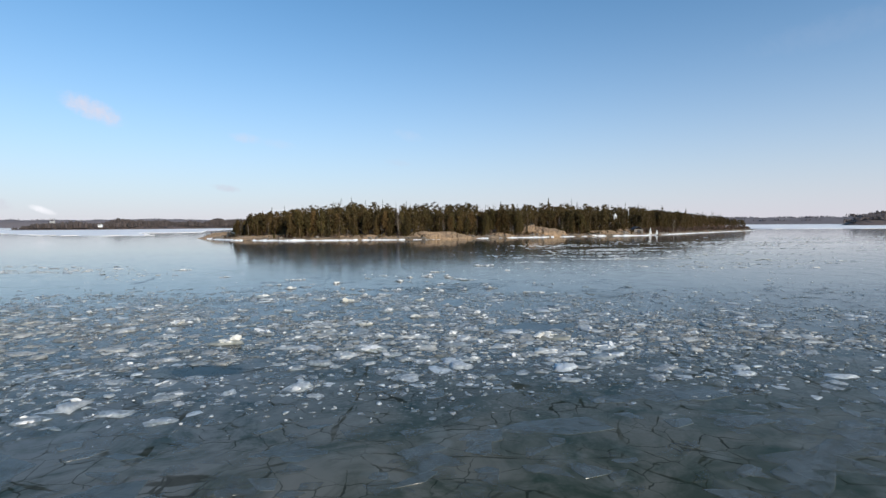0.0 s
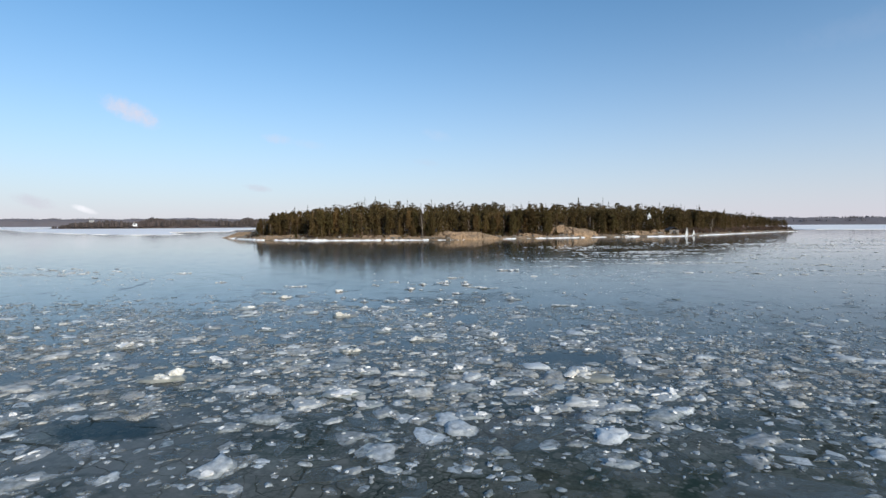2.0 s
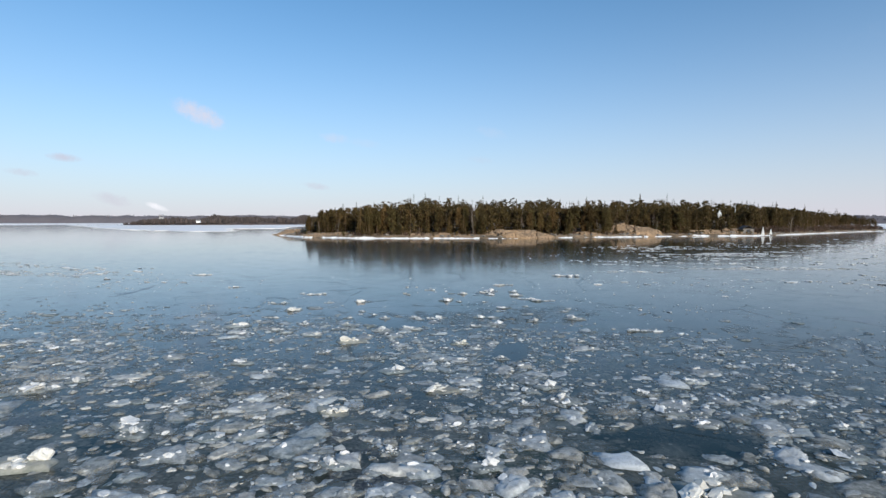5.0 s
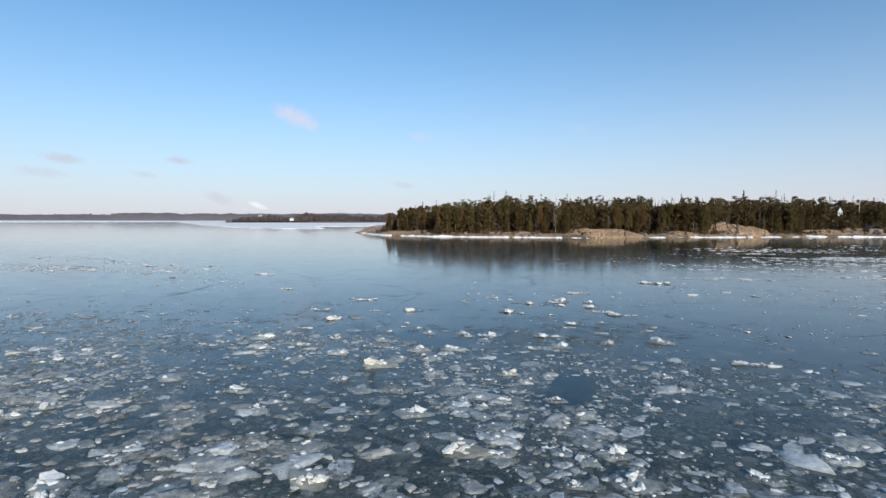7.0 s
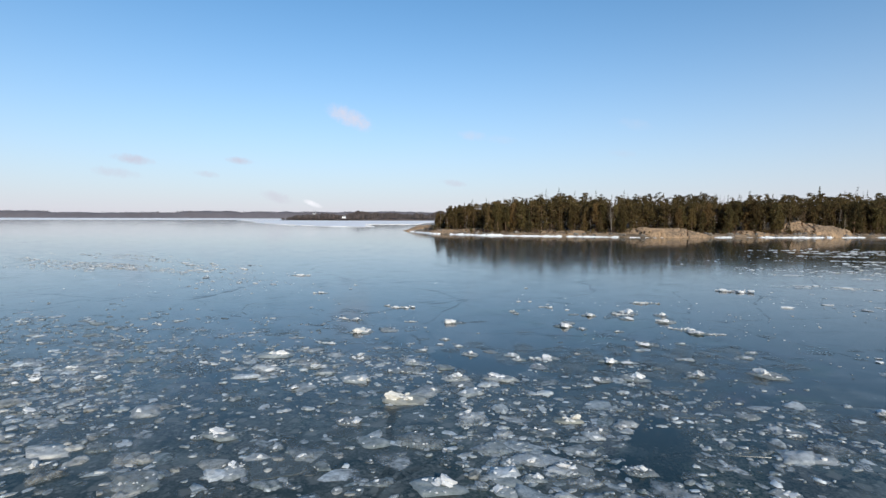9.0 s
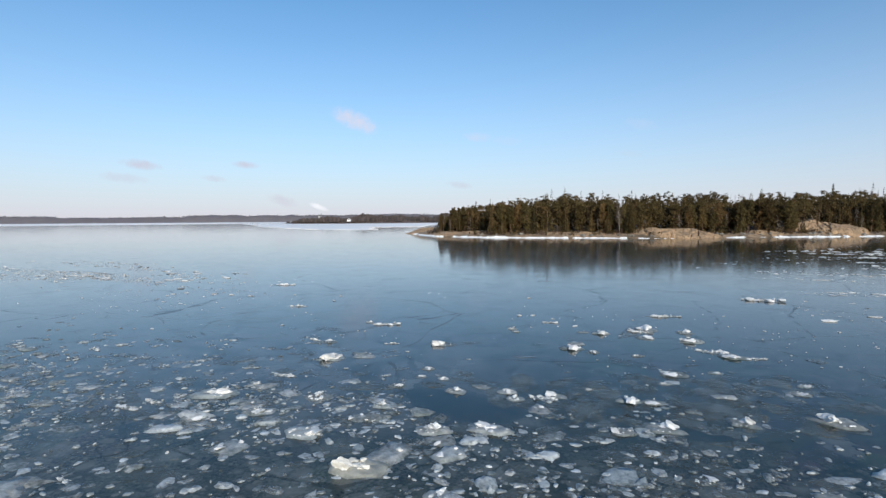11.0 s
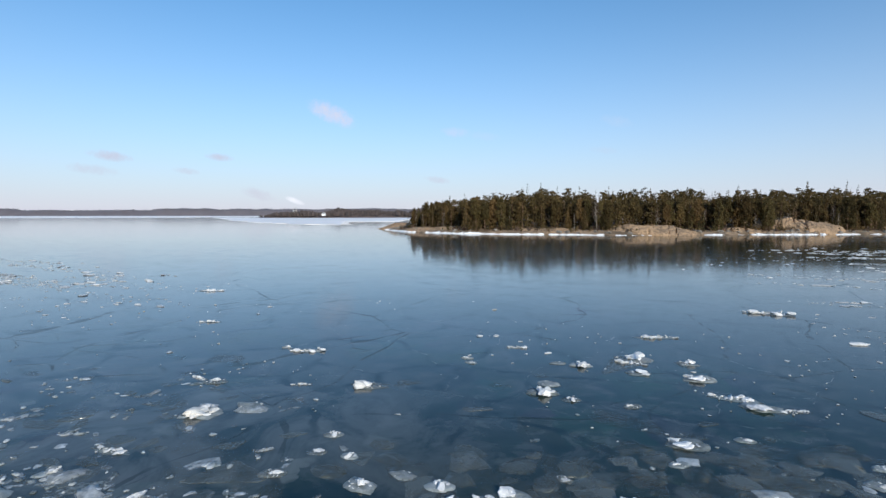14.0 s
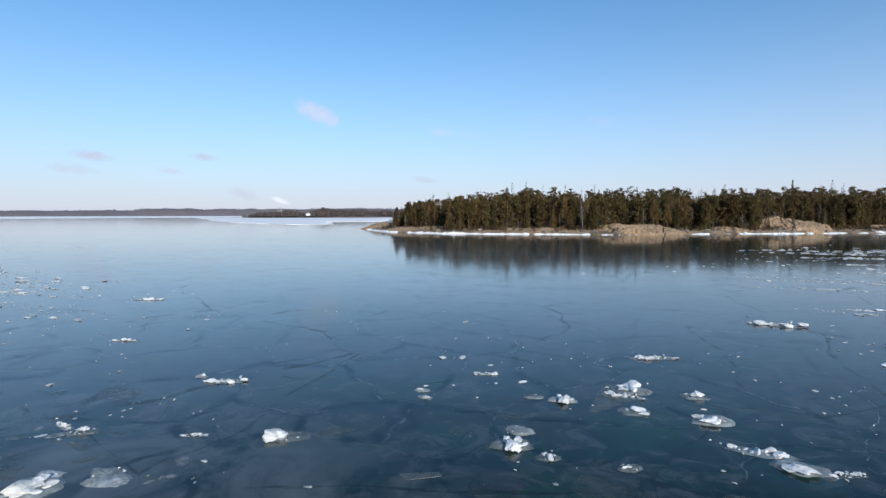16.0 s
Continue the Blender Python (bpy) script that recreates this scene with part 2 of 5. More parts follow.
    for cx, cy, rx, ry in LEADS:
        du = mth(t, "DIVIDE", mth(t, "SUBTRACT", xyz.outputs[0], cx), rx * 1.05)
        dv = mth(t, "DIVIDE", mth(t, "SUBTRACT", xyz.outputs[1], cy), ry * 1.05)
        rr = mth(t, "ADD", mth(t, "MULTIPLY", du, du), mth(t, "MULTIPLY", dv, dv))
        rr = mth(t, "ADD", rr, mth(t, "MULTIPLY", mth(t, "SUBTRACT", patch2, 0.5), 4.5))
        open_water = mth(t, "MAXIMUM", open_water, ramp(t, rr, 1.5, 0.5))
    deep = mixc(t, mth(t, "MULTIPLY", open_water, 0.7), deep, (0.004, 0.016, 0.017))
    # milky bubbles in the ice between the bands
    milk, _ = noise_of(t, c, 0.55, 5.0, 0.62, 1.6)
    deep = mixc(t, mth(t, "MULTIPLY", mth(t, "MULTIPLY", ramp(t, milk, 0.46, 0.68), belt), 0.42), deep, (0.1, 0.108, 0.11))
    deep = mixc(t, mth(t, "MULTIPLY", band, 0.85), deep, (0.004, 0.013, 0.015))
    deep = mixc(t, mth(t, "MULTIPLY", line, 0.5), deep, (0.3, 0.31, 0.31))
    col = mixc(t, mth(t, "MULTIPLY", crack, 0.75), deep, (0.006, 0.014, 0.016))
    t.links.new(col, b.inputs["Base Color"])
    rough = mth(t, "ADD", mth(t, "MULTIPLY", patch2, 0.16), mth(t, "MULTIPLY", fine, 0.09))
    rough = mth(t, "ADD", rough, mth(t, "ADD", mth(t, "MULTIPLY", crack, 0.15), mth(t, "MULTIPLY", slush, 0.15)))
    rough = mth(t, "MULTIPLY", rough, ramp(t, xyz.outputs[1], 70.0, 200.0, 1.0, 0.55))
    t.links.new(rough, b.inputs["Roughness"])
    b.inputs["IOR"].default_value = 1.32
    t.links.new(mth(t, "SUBTRACT", mth(t, "SUBTRACT", ramp(t, xyz.outputs[1], 30.0, 62.0, 0.14, 0.5), mth(t, "MULTIPLY", lane, 0.05)), mth(t, "MULTIPLY", mth(t, "MAXIMUM", crack, mth(t, "MULTIPLY", band, 0.6)), 0.25)), b.inputs["Specular IOR Level"])
    h = mth(t, "ADD", mth(t, "MULTIPLY", fine, 0.35), patch2)
    h = mth(t, "SUBTRACT", h, mth(t, "MULTIPLY", crack, 0.8))
    bump(t, b, h, 0.35, 0.012)
    return m

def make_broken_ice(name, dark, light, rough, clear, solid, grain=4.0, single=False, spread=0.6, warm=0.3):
    """Wet broken ice: glassy grey where it is thin or awash, whiter in crusted patches and with height above the water.
    """
    m, t, b = material(name, rough)
    geo = t.nodes.new("ShaderNodeNewGeometry")
    place = geo.outputs["Position"]
    xyz = t.nodes.new("ShaderNodeSeparateXYZ")
    t.links.new(place, xyz.inputs[0])
    r = object_random(t) if single else geo.outputs["Random Per Island"]
    g, _ = noise_of(t, place, grain, 6.0, 0.68)
    k, _ = noise_of(t, place, grain * 5.0, 3.0, 0.6)
    raised = ramp(t, xyz.outputs[2], 0.01, 0.14, 0.0, 0.35)
    f = mth(t, "ADD", mth(t, "MULTIPLY", mth(t, "POWER", r, 1.3), spread), mth(t, "ADD", mth(t, "MULTIPLY", mth(t, "SUBTRACT", g, 0.46), 1.5), mth(t, "ADD", raised, mth(t, "MULTIPLY", mth(t, "SUBTRACT", k, 0.5), 0.5))), clamp=True)
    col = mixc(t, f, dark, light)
    tinge = ramp(t, mth(t, "FRACT", mth(t, "MULTIPLY", r, 17.3)), 0.7, 0.95)
    col = mixc(t, mth(t, "MULTIPLY", tinge, warm), col, mixc(t, 1.0, col, (1.0, 0.9, 0.72), "MULTIPLY"))
    t.links.new(col, b.inputs["Base Color"])
    b.inputs["IOR"].default_value = 1.31
    t.links.new(mth(t, "ADD", mth(t, "MULTIPLY", k, 0.3), rough - 0.15), b.inputs["Roughness"])
    body = ramp(t, mth(t, "ADD", mth(t, "FRACT", mth(t, "MULTIPLY", r, 7.7)), mth(t, "SUBTRACT", g, 0.5)), 0.0, 0.9, clear, solid, False)
    wet = ramp(t, mth(t, "ADD", xyz.outputs[2], mth(t, "MULTIPLY", mth(t, "SUBTRACT", g, 0.5), 0.012)), 0.0, 0.012, 0.1, 1.0)
    t.links.new(mth(t, "MULTIPLY", body, wet), b.inputs["Alpha"])
    bump(t, b, mth(t, "ADD", g, mth(t, "MULTIPLY", k, 0.5)), 0.6, 0.03)
    return m

def make_plate_ice(name, dark, light, single=False):
    """Young ice a few centimetres thick: clear, with cloudy patches and fine bubbles."""
    m, t, b = material(name, 0.25)
    geo = t.nodes.new("ShaderNodeNewGeometry")
    place = geo.outputs["Position"]
    r = object_random(t) if single else geo.outputs["Random Per Island"]
    g, _ = noise_of(t, place, 0.9, 5.0, 0.65, 0.8)
    k, _ = noise_of(t, place, 9.0, 4.0, 0.7)
    t.links.new(mixc(t, mth(t, "ADD", mth(t, "MULTIPLY", r, 0.5), mth(t, "MULTIPLY", k, 0.5)), dark, light), b.inputs["Base Color"])
    b.inputs["IOR"].default_value = 1.31
    cloud = mth(t, "ADD", mth(t, "FRACT", mth(t, "MULTIPLY", r, 7.7)), mth(t, "MULTIPLY", mth(t, "SUBTRACT", g, 0.5), 2.2))
    t.links.new(ramp(t, cloud, 0.15, 1.15, 0.05, 0.8), b.inputs["Alpha"])
    t.links.new(mth(t, "ADD", mth(t, "MULTIPLY", k, 0.25), 0.1), b.inputs["Roughness"])
    bump(t, b, mth(t, "ADD", g, mth(t, "MULTIPLY", k, 0.2)), 0.3, 0.01)
    return m

def make_snow():
    m, t, b = material("snow_crust", 0.7)
    c = coords(t)
    g, _ = noise_of(t, c, 0.02, 5.0, 0.6, 0.5)
    k, _ = noise_of(t, c, 0.4, 5.0, 0.6)
    col = mixc(t, ramp(t, g, 0.35, 0.62), (0.88, 0.86, 0.85), (0.97, 0.94, 0.92))
    col = mixc(t, ramp(t, k, 0.5, 0.75, 0.0, 0.3), col, (0.8, 0.8, 0.82))
    t.links.new(col, b.inputs["Base Color"])
    bump(t, b, k, 0.4, 0.15)
    return m

def make_shore_snow():
    m, t, b = material("shore_snow_ice", 0.7)
    c = coords(t)
    k, _ = noise_of(t, c, 0.7, 5.0, 0.65)
    col = mixc(t, ramp(t, k, 0.55, 0.75, 0.0, 0.7), (0.86, 0.86, 0.86), (0.5, 0.46, 0.42))
    t.links.new(col, b.inputs["Base Color"])
    bump(t, b, k, 0.5, 0.2)
    return m

def make_rock(name, a, bcol, ccol):
    m, t, b = material(name, 0.85)
    c = coords(t)
    g, _ = noise_of(t, c, 0.16, 6.0, 0.62, 0.4)
    k, _ = noise_of(t, c, 0.9, 6.0, 0.68)
    v = voronoi_of(t, warped(t, c, 0.3, 2.0), 0.28, "DISTANCE_TO_EDGE").outputs["Distance"]
    col = mixc(t, ramp(t, g, 0.36, 0.64), a, bcol)
    col = mixc(t, ramp(t, k, 0.5, 0.66, 0.0, 0.75), col, ccol)
    col = mixc(t, mth(t, "MULTIPLY", mth(t, "MULTIPLY", ramp(t, v, 0.04, 0.008), ramp(t, g, 0.45, 0.6)), 0.5), col, (0.05, 0.042, 0.035))
    t.links.new(col, b.inputs["Base Color"])
    bump(t, b, mth(t, "ADD", k, mth(t, "MULTIPLY", ramp(t, v, 0.0, 0.08), 0.5)), 0.8, 0.5)
    return m

def make_forest_floor():
    m, t, b = material("heath_and_rock", 0.95)
    c = coords(t)
    g, _ = noise_of(t, c, 0.12, 6.0, 0.65, 0.5)
    k, _ = noise_of(t, c, 0.8, 5.0, 0.65)
    col = mixc(t, ramp(t, g, 0.42, 0.58), (0.14, 0.1, 0.06), (0.32, 0.23, 0.145))
    col = mixc(t, ramp(t, k, 0.5, 0.68, 0.0, 0.75), col, (0.08, 0.06, 0.037))
    t.links.new(col, b.inputs["Base Color"])
    bump(t, b, k, 0.8, 0.4)
    return m

def translucent(t, b, col, share):
    """Let some of the light pass through thin needles and twigs."""
    thin = t.nodes.new("ShaderNodeBsdfTranslucent")
    mix = t.nodes.new("ShaderNodeMixShader")
    t.links.new(col, thin.inputs["Color"])
    mix.inputs[0].default_value = share
    t.links.new(b.outputs[0], mix.inputs[1])
    t.links.new(thin.outputs[0], mix.inputs[2])
    t.links.new(mix.outputs[0], t.nodes["Material Output"].inputs["Surface"])

def make_foliage(name, a, bcol, ccol):
    m, t, b = material(name, 0.75)
    r = island_random(t)
    o = object_random(t)
    col = mixc(t, r, a, bcol)
    col = mixc(t, mth(t, "MULTIPLY", ramp(t, o, 0.45, 1.0), 0.75), col, ccol)
    shade = nd(t, "ShaderNodeCombineColor")
    for i in range(3):
        put(t, shade.inputs[i], ramp(t, mth(t, "FRACT", mth(t, "MULTIPLY", o, 7.0)), 0.0, 1.0, 0.55, 1.4, False))
    col = mixc(t, 1.0, col, shade.outputs[0], "MULTIPLY")
    t.links.new(col, b.inputs["Base Color"])
    translucent(t, b, col, 0.2)
    b.inputs["Specular IOR Level"].default_value = 0.2
    return m

def make_forest_mix():
    m, t, b = material("mixed_forest", 0.8)
    c = coords(t)
    g, _ = noise_of(t, c, 0.13, 3.0, 0.6)
    r = island_random(t)
    col = mixc(t, r, (0.067, 0.052, 0.021), (0.122, 0.088, 0.033))
    col = mixc(t, ramp(t, g, 0.48, 0.66, 0.0, 0.8), col, (0.14, 0.092, 0.036))
    k, _ = noise_of(t, c, 0.3, 1.0, 0.5)
    shade = nd(t, "ShaderNodeCombineColor")
    for i in range(3):
        put(t, shade.inputs[i], ramp(t, k, 0.3, 0.7, 0.65, 1.25))
    col = mixc(t, 1.0, col, shade.outputs[0], "MULTIPLY")
    t.links.new(col, b.inputs["Base Color"])
    translucent(t, b, col, 0.2)
    b.inputs["Specular IOR Level"].default_value = 0.2
    return m

def make_bark(name, a, bcol):
    m, t, b = material(name, 0.9)
    c = coords(t)
    g, _ = noise_of(t, c, 2.5, 4.0, 0.7)
    t.links.new(mixc(t, ramp(t, g, 0.35, 0.65), a, bcol), b.inputs["Base Color"])
    bump(t, b, g, 0.6, 0.05)
    return m

def make_plain(name, col, rough, vary=0.15, scale=2.0):
    m, t, b = material(name, rough)
    g, _ = noise_of(t, coords(t), scale, 4.0, 0.6)
    dark = tuple(x * (1 - vary) for x in col)
    lite = tuple(min(1, x * (1 + vary * 0.5)) for x in col)
    t.links.new(mixc(t, g, dark, lite), b.inputs["Base Color"])
    return m

M_SHEET = make_sheet_ice()
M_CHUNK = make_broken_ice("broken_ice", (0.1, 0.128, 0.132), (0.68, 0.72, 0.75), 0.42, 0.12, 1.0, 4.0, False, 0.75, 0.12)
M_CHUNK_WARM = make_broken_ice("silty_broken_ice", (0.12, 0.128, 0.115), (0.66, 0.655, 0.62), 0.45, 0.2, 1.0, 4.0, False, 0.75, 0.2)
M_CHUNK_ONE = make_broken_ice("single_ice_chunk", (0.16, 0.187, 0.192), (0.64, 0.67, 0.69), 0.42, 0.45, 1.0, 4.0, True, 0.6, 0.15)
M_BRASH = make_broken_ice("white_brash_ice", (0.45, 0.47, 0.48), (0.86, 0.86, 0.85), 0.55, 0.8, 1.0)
M_PLATE = make_plate_ice("thin_ice_plate", (0.075, 0.092, 0.088), (0.165, 0.18, 0.172))
M_PLATE_ONE = make_plate_ice("single_ice_plate", (0.075, 0.092, 0.088), (0.165, 0.18, 0.172), True)
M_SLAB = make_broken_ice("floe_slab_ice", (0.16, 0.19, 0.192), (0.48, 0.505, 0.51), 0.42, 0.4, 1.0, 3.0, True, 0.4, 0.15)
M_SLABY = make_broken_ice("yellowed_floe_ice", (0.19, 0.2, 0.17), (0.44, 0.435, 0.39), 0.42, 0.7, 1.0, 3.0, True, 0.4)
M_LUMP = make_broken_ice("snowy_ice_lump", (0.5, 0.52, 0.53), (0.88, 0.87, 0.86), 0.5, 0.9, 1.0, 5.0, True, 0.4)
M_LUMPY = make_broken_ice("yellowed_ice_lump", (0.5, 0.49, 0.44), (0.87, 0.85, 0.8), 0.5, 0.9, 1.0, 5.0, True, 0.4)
M_SNOW = make_snow()
M_SHORE = make_shore_snow()
M_ROCK = make_rock("granite", (0.42, 0.285, 0.165), (0.27, 0.19, 0.115), (0.055, 0.045, 0.033))
M_STONE = make_rock("grey_boulder_granite", (0.26, 0.23, 0.19), (0.16, 0.14, 0.115), (0.06, 0.052, 0.043))
M_FLOOR = make_forest_floor()
M_PINE = make_foliage("pine_needles", (0.064, 0.052, 0.019), (0.122, 0.092, 0.033), (0.17, 0.103, 0.04))
M_SPRUCE = make_foliage("spruce_needles", (0.057, 0.049, 0.02), (0.102, 0.082, 0.031), (0.145, 0.093, 0.036))
M_TWIG = make_foliage("bare_twigs", (0.085, 0.06, 0.045), (0.16, 0.115, 0.085), (0.14, 0.085, 0.06))
M_FOREST = make_forest_mix()
M_BARK = make_bark("pine_bark", (0.12, 0.075, 0.045), (0.27, 0.17, 0.10))
M_BIRCH = make_bark("birch_bark", (0.16, 0.13, 0.1), (0.42, 0.36, 0.28))
M_PALE = make_plain("pale_concrete", (0.3, 0.3, 0.3), 0.8)
M_WHITE = make_plain("white_paint", (0.8, 0.8, 0.78), 0.5)
M_GREY = make_plain("weathered_timber", (0.2, 0.18, 0.16), 0.8)
M_DARKROOF = make_plain("dark_roof_felt", (0.05, 0.05, 0.055), 0.8)
# distance haze is mixed into the base colours of these two bare woods
M_FARWOOD = make_plain("hazed_far_woods", (0.165, 0.148, 0.158), 0.95, 0.3, 0.03)
M_MIDWOOD = make_foliage("hazed_island_woods", (0.085, 0.073, 0.07), (0.165, 0.132, 0.122), (0.13, 0.105, 0.098))
M_GLASS = make_plain("dark_window_glass", (0.02, 0.025, 0.03), 0.1)

# ---------------------------------------------------------------- mesh helpers
def mesh_from(name, verts, faces, mats, index=None, smooth=False):
    """A mesh from arrays; faces all of one corner count."""
    verts, faces = np.asarray(verts, np.float32), np.asarray(faces, np.int32)
    me = bpy.data.meshes.new(name)
    n, k = faces.shape
    me.vertices.add(len(verts))
    me.vertices.foreach_set("co", verts.ravel())
    me.loops.add(n * k)
    me.loops.foreach_set("vertex_index", faces.ravel())
    me.polygons.add(n)
    me.polygons.foreach_set("loop_start", np.arange(0, n * k, k, dtype=np.int32))
    if index is not None:
        me.polygons.foreach_set("material_index", np.asarray(index, np.int32))
    me.polygons.foreach_set("use_smooth", np.full(n, smooth))
    for m in (mats if isinstance(mats, (list, tuple)) else [mats]):
        me.materials.append(m)
    me.update(calc_edges=True)
    return me

def part_mesh(name, me, parent, label=""):
    ob = new(name, me)
    ob.parent = parent
    return tagged(ob, label=label) if label else ob

def part(name, bm, mat, parent, label=""):
    me = bpy.data.meshes.new(name)
    bm.to_mesh(me)
    bm.free()
    me.materials.append(mat)
    return part_mesh(name, me, parent, label)

def thing(name, label, category, group="", kind=""):
    return tagged(new(name), label, category, group, kind)

def join(pieces):
    """Stack (verts, faces) pairs into one."""
    vs, fs, off = [], [], 0
    for v, f in pieces:
        vs.append(v)
        fs.append(f + off)
        off += len(v)
    return np.concatenate(vs), np.concatenate(fs)

def smoothstep(a, b, x):
    t = np.clip((x - a) / (b - a), 0, 1)
    return t * t * (3 - 2 * t)

LATTICE = np.random.RandomState(11).rand(257, 257)

def vnoise(x, y, octaves=4, gain=0.5):
    """Value noise on arrays, 0 to 1."""
    tot, amp, norm = 0.0, 1.0, 0.0
    for o in range(octaves):
        xi, yi = np.floor(x), np.floor(y)
        fx, fy = x - xi, y - yi
        fx, fy = fx * fx * (3 - 2 * fx), fy * fy * (3 - 2 * fy)
        i, j = xi.astype(int) % 256, yi.astype(int) % 256
        v = (LATTICE[i, j] * (1 - fx) + LATTICE[i + 1, j] * fx) * (1 - fy) + (LATTICE[i, j + 1] * (1 - fx) + LATTICE[i + 1, j + 1] * fx) * fy
        tot, norm, amp = tot + amp * v, norm + amp, amp * gain
        x, y = x * 2.03 + 17.1, y * 2.03 + 5.7
    return tot / norm

def tube(a, b, ra, rb, sides=5):
    a, b = np.array(a, float), np.array(b, float)
    d = (b - a) / np.linalg.norm(b - a)
    u = np.cross(d, (0.31, 0.92, 0.2))
    u /= np.linalg.norm(u)
    w = np.cross(d, u)
    ang = np.arange(sides) * 2 * math.pi / sides
    ring = np.cos(ang)[:, None] * u + np.sin(ang)[:, None] * w
    v = np.concatenate([a + ra * ring, b + rb * ring])
    i = np.arange(sides)
    j = (i + 1) % sides
    f = np.concatenate([np.stack([i, j, j + sides], 1), np.stack([i, j + sides, i + sides], 1)])
    return v, f

# ---------------------------------------------------------------- sea
def build_sea():
    bm = bmesh.new()
    rings = [0, 60, 140, 300, 700, 1600, 3200, 4800]
    prev = None
    for r in rings:
        if r == 0:
            cur = [bm.verts.new((0, 60, 0))]
        else:
            cur = [bm.verts.new((r * math.cos(k * math.pi / 36), 60 + r * math.sin(k * math.pi / 36), 0)) for k in range(72)]
        if prev:
            for k in range(72):
                if len(prev) == 1:
                    bm.faces.new((prev[0], cur[k], cur[(k + 1) % 72]))
                else:
                    bm.faces.new((prev[k], cur[k], cur[(k + 1) % 72], prev[(k + 1) % 72]))
        prev = cur
    me = bpy.data.meshes.new("water")
    bm.to_mesh(me)
    bm.free()
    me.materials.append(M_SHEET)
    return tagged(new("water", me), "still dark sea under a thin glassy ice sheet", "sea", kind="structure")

build_sea()

def snow_field(name, outline, seed, thick, label, cell=None):
    """A flat field of snow-covered ice with a ragged edge."""
    rng = np.random.RandomState(seed)
    pts = np.array(outline, float)
    ring = []
    for a, b in zip(pts, np.roll(pts, -1, 0)):
        n = max(3, int(np.linalg.norm(b - a) / 14))
        for i in range(n):
            p = a + (b - a) * i / n
            ring.append(p + (rng.rand(2) - 0.5) * 12)
    ring = np.array(ring)
    bm = bmesh.new()
    top = [bm.verts.new((x, y, thick)) for x, y in ring]
    low = [bm.verts.new((x, y, -0.05)) for x, y in ring]
    bm.faces.new(top)
    for i in range(len(ring)):
        j = (i + 1) % len(ring)
        bm.faces.new((low[i], low[j], top[j], top[i]))
    bmesh.ops.recalc_face_normals(bm, faces=bm.faces)
    bmesh.ops.triangulate(bm, faces=[f for f in bm.faces if len(f.verts) > 4])
    me = bpy.data.meshes.new(name)
    bm.to_mesh(me)
    bm.free()
    me.materials.append(M_SNOW)
    return tagged(new(name, me), label, "snow ice", kind="structure")

snow_field("snow_ice_tongue", [(-930, 990), (-650, 740), (-500, 590), (-365, 478), (-292, 440), (-240, 424), (-258, 470), (-325, 560), (-278, 598), (-325, 720), (-380, 1000), (-500, 1300), (-800, 1300)],
           3, 0.25, "white snow-covered ice tongue off the low wooded island")
snow_field("snow_ice_right", [(380, 640), (620, 620), (900, 760), (1400, 1000), (1500, 1800), (600, 1900), (420, 1000)],
           4, 0.2, "white snow-covered fast ice beyond the island point")
snow_field("snow_ice_far", [(-1700, 200), (-1400, 440), (-1250, 790), (-1110, 1000), (-900, 1400), (-300, 1700), (-300, 2300), (-1800, 2300), (-3000, 1400)],
           5, 0.2, "white snow-covered fast ice along the far shore")

# ---------------------------------------------------------------- main island
FRONT = [(-155, 341), (-136, 312), (-112, 286), (-80, 275), (-58, 277), (-31, 281), (-8, 283), (9, 294), (33, 309), (56, 318), (92, 339), (128, 349), (150, 372), (204, 430), (256, 487), (300, 528)]
BACK = [(318, 556), (250, 600), (150, 560), (60, 525), (-40, 475), (-110, 412), (-148, 364)]
ISLE = np.array(FRONT + BACK, float)

def inland(x, y):
    """Signed distance to the shoreline, positive on land."""
    p = np.stack([x, y], -1)
    best = np.full(x.shape, 1e9)
    inside = np.zeros(x.shape, bool)
    for a, b in zip(ISLE, np.roll(ISLE, -1, 0)):
        ab = b - a
        s = np.clip(((p - a) @ ab) / (ab @ ab), 0, 1)
        q = a + s[..., None] * ab
        best = np.minimum(best, np.hypot(p[..., 0] - q[..., 0], p[..., 1] - q[..., 1]))
        cross = ((a[1] > y) != (b[1] > y)) & (x < (b[0] - a[0]) * (y - a[1]) / (b[1] - a[1] + 1e-12) + a[0])
        inside ^= cross
    return np.where(inside, best, -best)

# rock knolls: centre, half widths, height
KNOLLS = [(-2, 294, 20, 10, 2.8), (59, 333, 15, 11, 4.3), (-143, 332, 13, 12, 1.9), (-100, 292, 22, 8, 0.8), (-45, 288, 18, 7, 0.7), (104, 353, 13, 8, 1.7), (122, 362, 11, 8, 1.9), (32, 316, 9, 5, 0.9)]

def ground_z(x, y):
    x, y = np.asarray(x, float), np.asarray(y, float)
    d = inland(x, y) + 5.0 * (vnoise(x * 0.08 + 40, y * 0.08 + 40, 3) - 0.5)
    h = np.where(d > 0, 1.9 * (1 - np.exp(-np.maximum(d, 0) / 4)), d * 0.25)
    slow = 1 - 0.35 * smoothstep(150, 260, x) - 0.45 * (1 - smoothstep(-150, -60, x))
    h = h + 8.5 * smoothstep(6, 100, d) * slow + 0.9 * (vnoise(x * 0.11, y * 0.11, 3) - 0.5) * smoothstep(0, 6, d)
    return np.maximum(h, -1.5)

